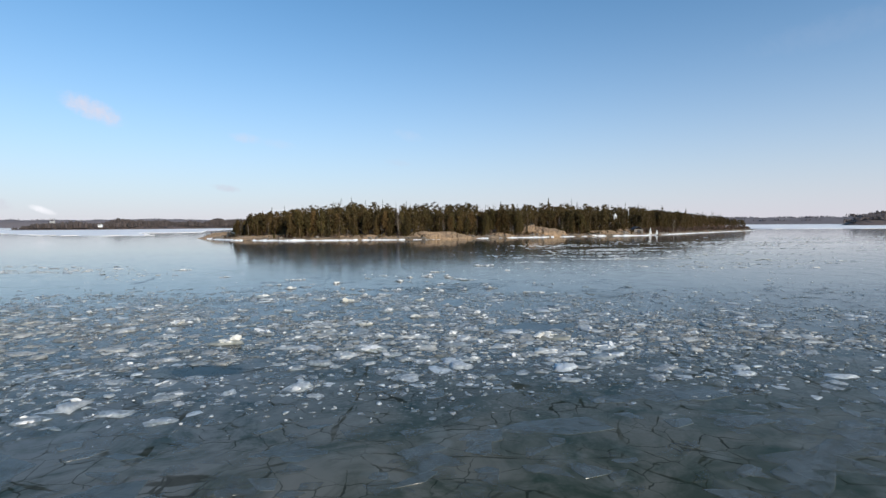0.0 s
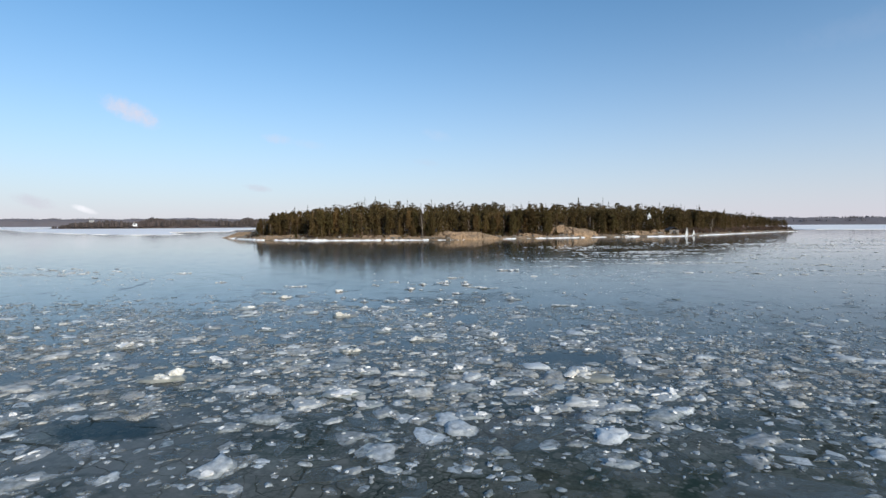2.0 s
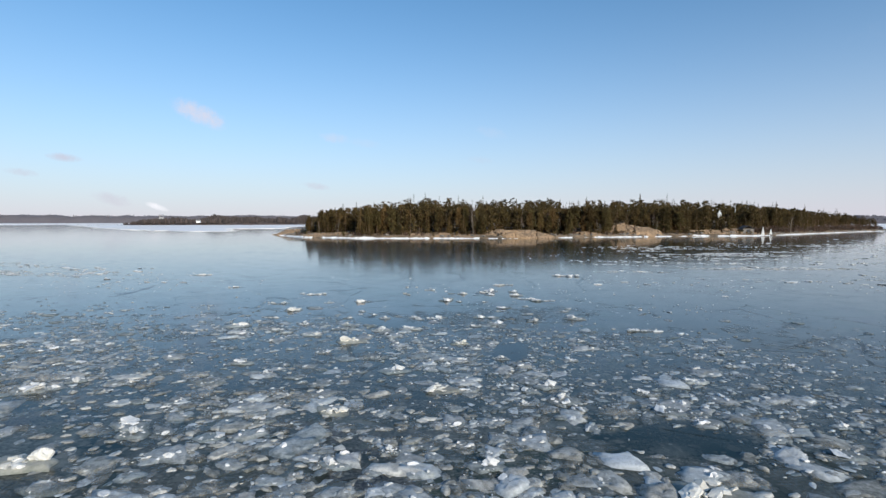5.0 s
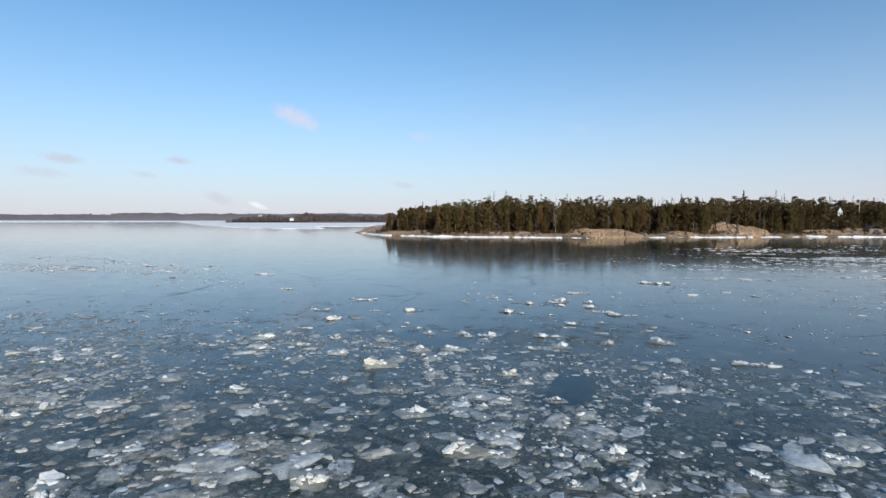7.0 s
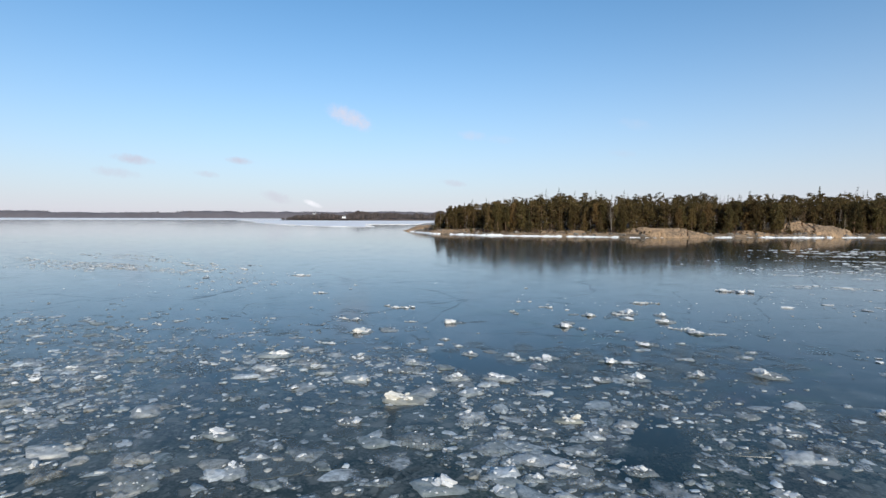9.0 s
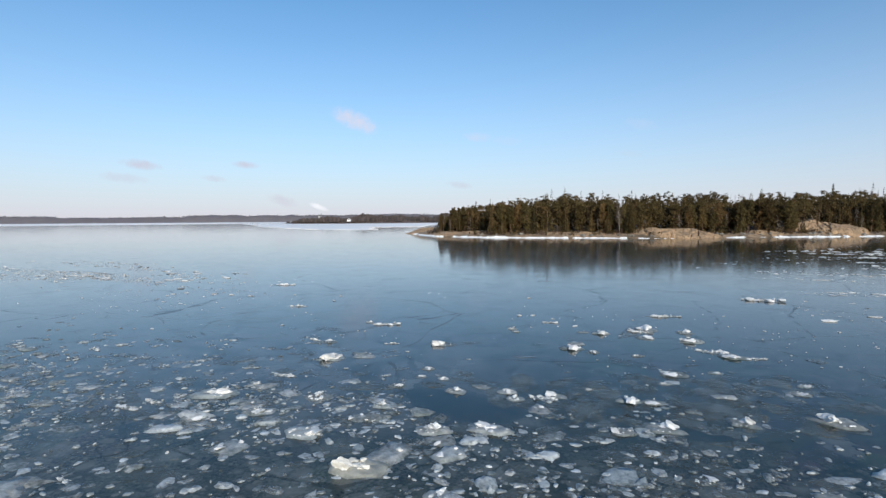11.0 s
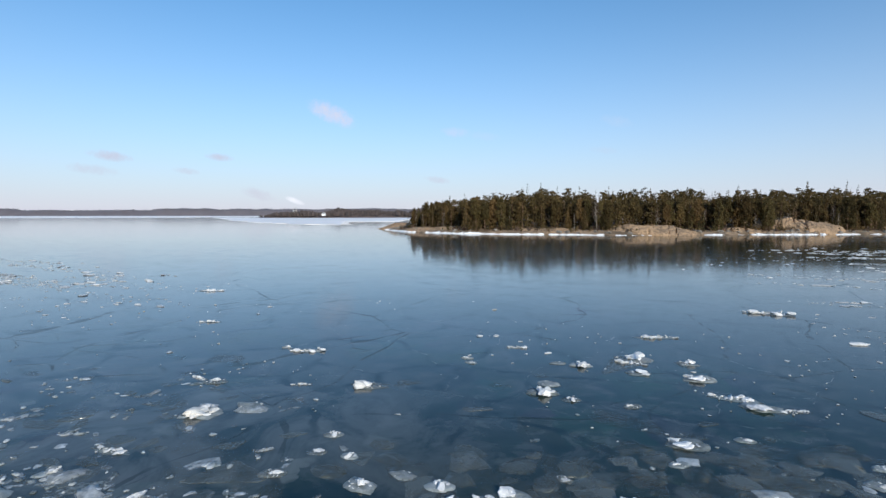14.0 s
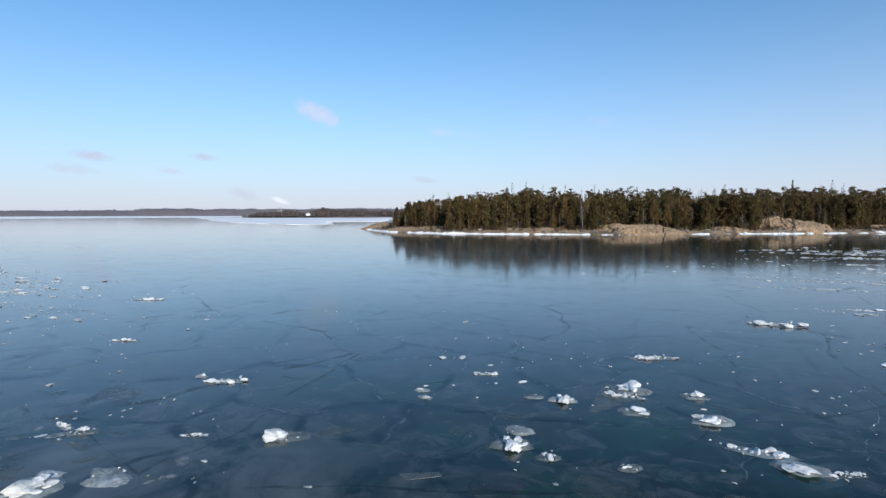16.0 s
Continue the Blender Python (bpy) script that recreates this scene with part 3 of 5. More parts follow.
def build_island():
    xs, ys = np.arange(-168, 332, 2.0), np.arange(262, 616, 2.0)
    X, Y = np.meshgrid(xs, ys, indexing="ij")
    Z = ground_z(X, Y)
    n, m = X.shape
    idx = np.arange(n * m).reshape(n, m)
    q = np.stack([idx[:-1, :-1], idx[1:, :-1], idx[1:, 1:], idx[:-1, 1:]], -1).reshape(-1, 4)
    keep = (Z.ravel()[q].max(1) > -0.6)
    me = mesh_from("island_ground", np.stack([X, Y, Z], -1).reshape(-1, 3), q[keep], M_FLOOR, smooth=True)
    tagged(new("ground", me), "low granite island with brown heath and moss", "island", kind="structure")

build_island()

def rock_outcrop(cx, cy, rx, ry, h, seed, label):
    """A bare knoll: a dome cut by ledges and clefts, sunk into the ground."""
    n, m = 96, 56
    u, v = np.meshgrid(np.linspace(-1.05, 1.05, n), np.linspace(-1.05, 1.05, m), indexing="ij")
    x, y = u * rx, v * ry
    warp = (vnoise(u * 3 + seed, v * 3 + seed, 3) - 0.5)
    r = np.sqrt(u * u + v * v) + warp * 0.45
    dome = np.clip(1 - np.maximum(r, 0) ** 2.2, -0.25, 1)
    lobe = 0.55 + 0.9 * vnoise(x * 0.075 + seed, y * 0.1 + seed * 2, 2)
    z = h * lobe * np.sign(dome) * np.abs(dome) ** 0.6
    ledge = vnoise(x * 0.18 + seed * 3, y * 0.3 + seed, 2)
    z = z + h * 0.45 * (np.round(ledge * 5) / 5 - 0.5) * (dome > 0.02)
    block = vnoise(np.round(x * 0.35 + warp * 3) * 0.9 + seed, np.round(y * 0.5 + warp * 2) * 0.9, 2)
    z = z + (0.3 + 0.12 * h) * (block - 0.5) * (dome > 0.02)
    z += 0.8 * (vnoise(x * 0.5 + seed, y * 0.5, 4) - 0.5)
    cleft = np.abs(vnoise(x * 0.16 + 9 * seed, y * 0.05 + seed, 2) - 0.5)
    z -= 1.6 * np.clip(1 - cleft / 0.03, 0, 1) * (dome > 0.05)
    base = ground_z(cx + x, cy + y)
    Z = base + np.where(dome > 0, z, z - 0.8) - 0.15
    idx = np.arange(n * m).reshape(n, m)
    q = np.stack([idx[:-1, :-1], idx[1:, :-1], idx[1:, 1:], idx[:-1, 1:]], -1).reshape(-1, 4)
    z0 = float(ground_z(cx, cy))
    me = mesh_from("rock_outcrop", np.stack([x, y, Z - z0], -1).reshape(-1, 3), q, M_ROCK)
    ob = new("rock_outcrop", me)
    ob.location = (cx, cy, z0)
    return tagged(ob, label, "rock", "granite outcrops on the shore")

for i, (cx, cy, rx, ry, h) in enumerate(KNOLLS):
    rock_outcrop(cx, cy, rx, ry, h, 3 + i * 1.7, "weathered bare granite knoll on the island shore, sunlit tan" if h > 3 else "low bare granite slab on the island shore")

def boulder_mesh(seed):
    rng = np.random.RandomState(seed)
    bm = bmesh.new()
    bmesh.ops.create_icosphere(bm, subdivisions=2, radius=1)
    for v in bm.verts:
        p = v.co.copy()
        k = 1 + 0.5 * (noise.noise(p * 1.1 + Vector((seed * 3.1, 0, 0)))) + 0.15 * noise.noise(p * 3.0)
        v.co = Vector((p.x * k * 1.2, p.y * k, p.z * k * 0.7))
    me = bpy.data.meshes.new("shore_boulder")
    bm.to_mesh(me)
    bm.free()
    me.materials.append(M_STONE)
    return me

def walk_front(step, rng):
    """Points along the front shoreline with the inland normal."""
    out = []
    f = np.array(FRONT, float)
    for a, b in zip(f, f[1:]):
        L = np.linalg.norm(b - a)
        nrm = np.array([-(b - a)[1], (b - a)[0]]) / L
        for s in np.arange(0, L, step):
            out.append((a + (b - a) * (s + rng.rand() * step) / L, nrm))
    return out

def build_boulders():
    rng = np.random.RandomState(21)
    shapes = [boulder_mesh(s) for s in range(6)]
    for p, nrm in walk_front(1.3, rng):
        if rng.rand() < 0.15 + 0.6 * (p[0] < -40) + 0.35 * (p[0] > 130):
            continue
        q = p + nrm * rng.uniform(0.5, 7.0)
        r = 0.3 + 0.95 * rng.rand() ** 2
        ob = new("shore_boulder", shapes[rng.randint(6)])
        ob.matrix_basis = pose(q[0], q[1], float(ground_z(q[0], q[1])) + 0.12 * r, rng.uniform(-20, 20), rng.uniform(-20, 20), rng.uniform(0, 360)) @ Matrix.Diagonal((r, r, r, 1))
        tagged(ob, "grey-brown granite boulder lying on the shore", "boulder", "boulders along the shore")

build_boulders()

def build_shore_ice():
    """The white ice foot: a lumpy rim of snow and ice along the waterline."""
    rng = np.random.RandomState(5)
    pts = walk_front(0.6, rng)
    vs, n = [], 7
    for i, (p, nrm) in enumerate(pts):
        s = i * 0.6
        w = 1.8 + 4.0 * max(0, vnoise(np.array(s * 0.045), np.array(3.3), 3) - 0.35)
        h = 0.7 * float(vnoise(np.array(s * 0.6), np.array(8.1), 3)) + 0.05
        gap = float(smoothstep(0.60 - 0.02 * (p[0] > 12), 0.84 - 0.02 * (p[0] > 12), vnoise(np.array(s * 0.2 + 5), np.array(1.7), 2)))
        gap = max(gap, 0.6 * float(smoothstep(-19, -11, p[0]) * (1 - smoothstep(7, 14, p[0]))))
        if p[0] > 150:
            h *= 0.8
        h *= (1 - gap) ** 0.7
        for k in range(n):
            u = k / (n - 1)
            q = p + nrm * (-w * 0.55 + w * u * 1.3)
            z = h * (math.sin(math.pi * min(1, u * 1.15 + 0.1)) ** 0.6 if u < 0.8 else 0.8) * (0.45 + 0.9 * rng.rand())
            z = -0.1 if k == 0 else z
            if k == n - 1:
                z = -0.4
            base = max(0.0, float(ground_z(q[0], q[1])) * 0.5) if k < n - 1 else 0
            vs.append((q[0], q[1], z + base * (1 - gap) - 0.02 - 0.3 * gap))
    m = len(pts)
    idx = np.arange(m * n).reshape(m, n)
    f = np.stack([idx[:-1, :-1], idx[1:, :-1], idx[1:, 1:], idx[:-1, 1:]], -1).reshape(-1, 4)
    me = mesh_from("shore_ice", vs, f, M_SHORE)
    tagged(new("shore_ice", me), "white snow and ice rim along the island waterline", "shore ice", kind="structure")

build_shore_ice()

# ---------------------------------------------------------------- trees
def tufts(rng, centres, radii, per, size, flat=0.6):
    """Clumps of small pointed leaf blades round each centre."""
    out = []
    for c, r in zip(centres, radii):
        d = rng.randn(per, 3)
        d /= np.linalg.norm(d, axis=1)[:, None]
        p = c + d * (rng.rand(per, 1) ** 0.4) * r * 0.85 * np.array([1, 1, flat])
        a = rng.randn(per, 3)
        a /= np.linalg.norm(a, axis=1)[:, None]
        a = a * 0.6 + d * 0.6
        b = np.cross(a, rng.randn(per, 3))
        b /= np.linalg.norm(b, axis=1)[:, None]
        s = size * min(1.0, 0.35 + 6.0 * r / (12 * size)) * (0.6 + 0.8 * rng.rand(per, 1))
        out.append(np.stack([p - a * s * 0.5 - b * s * 0.42, p - a * s * 0.4 + b * s * 0.45, p + a * s * 0.9], 1))
    v = np.concatenate(out).reshape(-1, 3)
    return v, np.arange(len(v)).reshape(-1, 3)

def pine(rng, H, clumps, per, leaf=0.036, bare=(0.08, 0.42)):
    """Scots pine: a bare lower stem with dead snags, and a broken crown of rounded, flattened boughs."""
    wood, top = [], H * 0.93
    bend = rng.randn(2) * 0.03 * H
    stem = lambda z: np.array([bend[0] * (z / H) ** 2, bend[1] * (z / H) ** 2, z])
    zs = np.linspace(-0.4, top, 6)
    for z0, z1 in zip(zs, zs[1:]):
        wood.append(tube(stem(z0), stem(z1), 0.0125 * H * (1 - 0.85 * max(z0, 0) / H), 0.0125 * H * (1 - 0.85 * z1 / H), 6))
    low = rng.uniform(*bare)
    cs, rs = [], []
    for k in range(clumps):
        u = (k + rng.rand()) / clumps
        f = low + (0.97 - low) * u
        reach = H * 0.18 * math.sin(math.pi * (0.25 + 0.65 * u)) ** 0.7 * rng.uniform(0.2, 1.1)
        an = k * 2.4 + rng.rand()
        c = stem(f * H) + np.array([math.cos(an) * reach, math.sin(an) * reach, rng.uniform(-0.1, 0.3)])
        cs.append(c)
        rs.append(H * rng.uniform(0.075, 0.125) * (1.1 - 0.2 * u))
        if k % 2 == 0:
            wood.append(tube(stem(max(0.1, f - 0.04) * H), c, 0.05, 0.02, 3))
    for k in range(4):
        f, an = rng.uniform(0.12, max(0.2, low)), rng.rand() * 6.283
        wood.append(tube(stem(f * H), stem(f * H) + H * 0.09 * np.array([math.cos(an), math.sin(an), rng.uniform(-0.3, 0.2)]), 0.03, 0.01, 3))
    return join(wood), tufts(rng, cs, rs, per, leaf * H, 0.62)

def spruce(rng, H, whorls, per):
    """Norway spruce: a narrow spire of drooping whorls."""
    wood = [tube((0, 0, -0.4), (0, 0, H * 0.5), 0.014 * H, 0.008 * H, 6), tube((0, 0, H * 0.5), (0, 0, H), 0.008 * H, 0.01, 5)]
    cs, rs = [], []
    for k in range(whorls):
        f = 0.07 + 0.91 * (k + rng.uniform(-0.4, 0.4)) / whorls
        reach = H * 0.175 * (1 - f) ** 0.8 * rng.uniform(0.8, 1.15)
        nb = 6 if f < 0.7 else 4
        for j in range(nb):
            an = k * 1.3 + j * 2 * math.pi / nb + rng.uniform(-0.3, 0.3)
            for u in (0.5, 0.95):
                cs.append(np.array([math.cos(an) * reach * u, math.sin(an) * reach * u, f * H - reach * u * 0.35]))
                rs.append(max(0.14, reach * 0.36))
    for f in np.arange(0.6, 0.99, 0.025):
        cs.append(np.array([rng.randn() * 0.05, rng.randn() * 0.05, f * H]))
        rs.append(0.02 * H + 0.09 * H * (0.99 - f))
    return join(wood), tufts(rng, cs, rs, per, 0.038 * H, 0.9)

def birch(rng, H, twigs, per):
    """Leafless birch: pale stem, rising boughs, a haze of twigs."""
    wood = []
    zs = np.linspace(-0.3, H * 0.92, 5)
    bend = rng.randn(2) * 0.05 * H
    stem = lambda z: np.array([bend[0] * (z / H) ** 1.6 if z > 0 else 0, bend[1] * (z / H) ** 1.6 if z > 0 else 0, z])
    for z0, z1 in zip(zs, zs[1:]):
        wood.append(tube(stem(z0), stem(z1), 0.008 * H * (1.1 - z0 / H), 0.008 * H * (1.1 - z1 / H), 5))
    cs, rs = [], []
    for k in range(twigs):
        f = 0.3 + 0.6 * (k + rng.rand()) / twigs
        an = k * 2.4 + rng.rand()
        L = H * 0.22 * (1.15 - f)
        e = stem(f * H) + np.array([math.cos(an) * L * 0.7, math.sin(an) * L * 0.7, L * 0.9])
        wood.append(tube(stem(f * H), e, 0.045, 0.015, 3))
        cs.append(e)
        rs.append(H * 0.07)
    v, f = tufts(rng, cs, rs, per, 0.055 * H, 0.9)
    t = v.reshape(-1, 3, 3)
    mid = (t[:, 0] + t[:, 1]) / 2
    t[:, 0] = mid + (t[:, 0] - mid) * 0.12
    t[:, 1] = mid + (t[:, 1] - mid) * 0.12
    return join(wood), (t.reshape(-1, 3), f)

def shrub(rng, H, n, per):
    """A low leafless bush or young juniper."""
    cs = [np.array([rng.uniform(-0.35, 0.35) * H, rng.uniform(-0.35, 0.35) * H, rng.uniform(0.1, 0.8) * H]) for _ in range(n)]
    wood = [tube((0, 0, -0.2), c, 0.04, 0.015, 3) for c in cs]
    return join(wood), tufts(rng, cs, [0.25 * H] * n, per, 0.12 * H, 0.9)

def prototypes(make, count, seed, *args):
    return [make(np.random.RandomState(seed + 13 * i), *args) for i in range(count)]

def tree_thing(name, shape, bark, leaf, label, wood_name="trunk", leaf_name="crown"):
    root = thing(name, label, "tree" if name != "shrub" else "bush", "trees on the island" if name != "shrub" else "bushes on the shore")
    (wv, wf), (cv, cf) = shape
    part_mesh(wood_name, mesh_from(wood_name, wv, wf, bark, smooth=True), root)
    part_mesh(leaf_name, mesh_from(leaf_name, cv, cf, leaf), root)
    return root

def forest_sites():
    rng = np.random.RandomState(77)
    xs, ys = np.meshgrid(np.arange(-150, 318, 3.1), np.arange(270, 590, 3.1), indexing="ij")
    x = (xs + (rng.rand(*xs.shape) - 0.5) * 3.2).ravel()
    y = (ys + (rng.rand(*xs.shape) - 0.5) * 3.2).ravel()
    d = inland(x, y)
    edge = 5.9 + 13 * (vnoise(x * 0.075, y * 0.075, 3) - 0.5)
    edge = np.where(x < -105, edge + (-105 - x) * 0.35, edge)
    edge = edge + 5 * smoothstep(135, 160, x) - 3 * smoothstep(230, 290, x)
    ok = (d > np.maximum(edge, 2.5)) & (x > -134)
    for cx, cy, rx, ry, h in KNOLLS:
        ok &= ((x - cx) / (rx * 0.86)) ** 2 + ((y - cy + 2.0) / (ry * 0.8)) ** 2 > 1
    ok &= (d < 22) | (rng.rand(len(x)) < np.where(d < 45, 0.48, 0.22))
    ok &= d < 118
    for hx, hy, hr in ((118.7, 381, 4.0), (125.5, 357, 6.0), (116.5, 373, 3.5), (130.5, 387, 3.0)):
        ok &= np.hypot(x - hx, y - hy) > hr
    x, y, d = x[ok], y[ok], d[ok]
    order = np.argsort(d - edge[ok] + 0.16 * np.maximum(0, x - 60), kind="stable")
    return x[order], y[order], d[order], rng

def tree_height(x, d, rng):
    base = 12.9 - 3.2 * (1 - smoothstep(-130, -85, x)) + 1.6 * smoothstep(-75, -52, x) - 1.6 * smoothstep(-52, -40, x) + 1.4 * smoothstep(40, 110, x) - 3.6 * (1 - smoothstep(-137, -114, x)) - 2.2 * smoothstep(150, 240, x) - 4.0 * smoothstep(235, 300, x)
    return float(base) * rng.uniform(0.74, 1.13)

def clearing(x, y):
    """Lower growth round the lookout, on the side of the sun and of the sea."""
    u, v = (x - 118.7) * 0.707 - (y - 380) * 0.707, (x - 118.7) * 0.707 + (y - 380) * 0.707
    if 0 < u < 28 and abs(v) < 4.5:
        return 0.5
    return 0.62 if abs(x - 116 + (380 - y) * 0.3 - 2) < 6 and y < 381 else 1.0

def build_forest():
    x, y, d, rng = forest_sites()
    z = ground_z(x, y)
    near = min(290, len(x))
    pines = [tree_thing("pine_tree", s, M_BARK, M_PINE, "tall Scots pine with bare lower stem and olive crown") for s in prototypes(pine, 8, 100, 10.0, 32, 84, 0.031)]
    spruces = [tree_thing("spruce_tree", s, M_BARK, M_SPRUCE, "slender dark green spruce in the shore forest") for s in prototypes(spruce, 4, 200, 10.0, 21, 5)]
    birches = [tree_thing("birch_tree", s, M_BIRCH, M_TWIG, "leafless birch with a pale stem among pines", leaf_name="crown") for s in prototypes(birch, 3, 300, 10.0, 26, 16)]
    used = set()
    for i in range(near):
        r = rng.rand()
        h = tree_height(x[i], d[i], rng)
        bare = 0.1 + 0.16 * smoothstep(-30, 30, x[i]) + 0.14 * smoothstep(120, 170, x[i])
        if r < bare:
            proto, h = birches[rng.randint(3)], h * 0.78
        elif r < bare + 0.36:
            proto, h = spruces[rng.randint(4)], h * rng.uniform(0.3, 1.1)
        else:
            proto = pines[rng.randint(8)]
        h *= clearing(x[i], y[i])
        w = h * rng.uniform(0.7, 1.0)
        m = pose(x[i], y[i], z[i], 0, 0, rng.uniform(0, 360)) @ Matrix.Diagonal((w / 10, w / 10, h / 10, 1))
        if proto.name not in used:
            used.add(proto.name)
            proto.matrix_basis = m
        else:
            ob = copy_thing(proto, m)
            ob.matrix_basis = m
    # everything deeper in the wood
    lod = [prototypes(pine, 6, 400, 10.0, 20, 34, 0.046, (0.05, 0.35)), prototypes(spruce, 4, 500, 10.0, 17, 3), prototypes(birch, 2, 600, 10.0, 14, 10)]
    far = [prototypes(pine, 5, 700, 10.0, 12, 25, 0.048, (0.3, 0.5)), prototypes(spruce, 4, 800, 10.0, 14, 1), prototypes(birch, 2, 900, 10.0, 8, 8)]
    wood, leaf = [], []
    for i in range(near, len(x)):
        r = rng.rand()
        thin = 0.05 + 0.13 * smoothstep(-30, 30, x[i])
        k = 2 if r < thin else 1 if r < thin + 0.35 else 0
        tall = rng.rand() < 0.2
        h = tree_height(x[i], d[i], rng) * (1.24 if k == 1 and tall else 0.98 if k == 1 else 1.0)
        h *= clearing(x[i], y[i])
        bank = (lod if d[i] < 32 and x[i] < 200 else far)[k]
        (wv, wf), (cv, cf) = bank[rng.randint(len(bank))]
        a = rng.uniform(0, 6.283)
        w = h * rng.uniform(0.75, 1.05) / 10
        rot = np.array([[math.cos(a) * w, -math.sin(a) * w, 0], [math.sin(a) * w, math.cos(a) * w, 0], [0, 0, h / 10]])
        at = np.array([x[i], y[i], z[i]])
        if d[i] < 34:
            wood.append((wv @ rot.T + at, wf))
        leaf.append((cv @ rot.T + at, cf))
    # young growth under the edge of the wood
    front = np.flatnonzero((d < 20) & (x < 230))
    for i in rng.choice(front, min(750, len(front)), replace=False):
        (wv, wf), (cv, cf) = far[1][rng.randint(4)] if rng.rand() < 0.6 else far[0][rng.randint(5)]
        h = rng.uniform(2.0, 8.5)
        w = h * rng.uniform(0.9, 1.4) / 10
        at = np.array([x[i] + rng.uniform(-2, 2), y[i] + rng.uniform(-2.5, 1), z[i] - 0.1])
        leaf.append((cv * (w, w, h / 10) + at, cf))
    wv, wf = join(wood)
    cv, cf = join(leaf)
    root = thing("forest", "dense mixed pine and spruce forest on the island", "forest", kind="stuff")
    tagged(part_mesh("stems", mesh_from("stems", wv, wf, M_BARK), root), kind="stuff")
    tagged(part_mesh("crowns", mesh_from("crowns", cv, cf, M_FOREST), root), kind="stuff")
    # two tall pale birches at the edge of the wood
    for k, (bx, by, bh, bw) in enumerate(((-25.3, 289, 1.35, 1.5), (162, 386, 1.15, 1.4))):
        ob = copy_thing(birches[k], Matrix.Identity(4))
        ob.matrix_basis = pose(bx, by, float(ground_z(bx, by)), 0, 0, 70 * k) @ Matrix.Diagonal((bw, bw, bh, 1))
        tagged(ob, "tall leafless birch with a pale stem by the shore")
    # the tall lone spruce on the ridge
    ob = copy_thing(spruces[0], Matrix.Identity(4))
    ob.matrix_basis = pose(84.3, 447, float(ground_z(84.3, 447)), 0, 0, 40) @ Matrix.Diagonal((1.75, 1.75, 1.95, 1))

build_forest()

def build_shrubs():
    rng = np.random.RandomState(9)
    kinds = [tree_thing("shrub", s, M_BARK, M_TWIG if i % 2 else M_PINE, "reddish leafless bush at the forest edge" if i % 2 else "low green juniper bush at the forest edge", "branchwork", "foliage")
             for i, s in enumerate(prototypes(shrub, 4, 40, 2.0, 9, 14))]
    used = set()
    for p, nrm in walk_front(1.15, rng):
        right = p[0] > 130
        q = p + nrm * (rng.uniform(4, 10) if right else rng.uniform(3.0, 11))
        if any(((q[0] - k[0]) / k[2]) ** 2 + ((q[1] - k[1]) / k[3]) ** 2 < 0.6 for k in KNOLLS) or q[0] < -128:
            continue
        proto = kinds[(1 if rng.rand() < 0.5 else 3) if right or rng.rand() < 0.45 else (0 if rng.rand() < 0.5 else 2)]
        s = rng.uniform(0.6, 1.3) * (1.9 if right else 1.0)
        m = pose(q[0], q[1], float(ground_z(q[0], q[1])), 0, 0, rng.uniform(0, 360)) @ Matrix.Diagonal((s, s, s, 1))
        if proto.name not in used:
            used.add(proto.name)
            proto.matrix_basis = m
        else:
            copy_thing(proto, m).matrix_basis = m
    for proto in kinds:
        if proto.name not in used:
            proto.matrix_basis = pose(10, 310, float(ground_z(10, 310)))

build_shrubs()

# ---------------------------------------------------------------- buildings and marks on the island
def box(bm, x0, x1, y0, y1, z0, z1):
    v = [bm.verts.new(p) for p in ((x0, y0, z0), (x1, y0, z0), (x1, y1, z0), (x0, y1, z0), (x0, y0, z1), (x1, y0, z1), (x1, y1, z1), (x0, y1, z1))]
    for f in ((0, 3, 2, 1), (4, 5, 6, 7), (0, 1, 5, 4), (1, 2, 6, 5), (2, 3, 7, 6), (3, 0, 4, 7)):
        bm.faces.new([v[i] for i in f])

def rod(bm, a, b, r, sides=8, r2=None):
    v, f = tube(a, b, r, r if r2 is None else r2, sides)
    vs = [bm.verts.new(p) for p in v]
    for t in f:
        bm.faces.new([vs[i] for i in t])
    bm.faces.new(vs[sides:])

def gable(bm, w, dpt, z0, zr, over=0.3, thick=0.15):
    """A pitched roof of two slabs with its ridge along y."""
    for s in (-1, 1):
        a = [(s * (w / 2 + over), y, z) for y in (-dpt / 2 - over, dpt / 2 + over) for z in (z0 - over * 0.6, z0 - over * 0.6 + thick)]
        b = [(0, y, z) for y in (-dpt / 2 - over, dpt / 2 + over) for z in (zr, zr + thick)]
        v = [bm.verts.new(p) for p in a + b]
        for f in ((0, 1, 3, 2), (4, 6, 7, 5), (0, 2, 6, 4), (1, 5, 7, 3), (0, 4, 5, 1), (2, 3, 7, 6)):
            bm.faces.new([v[i] for i in f])

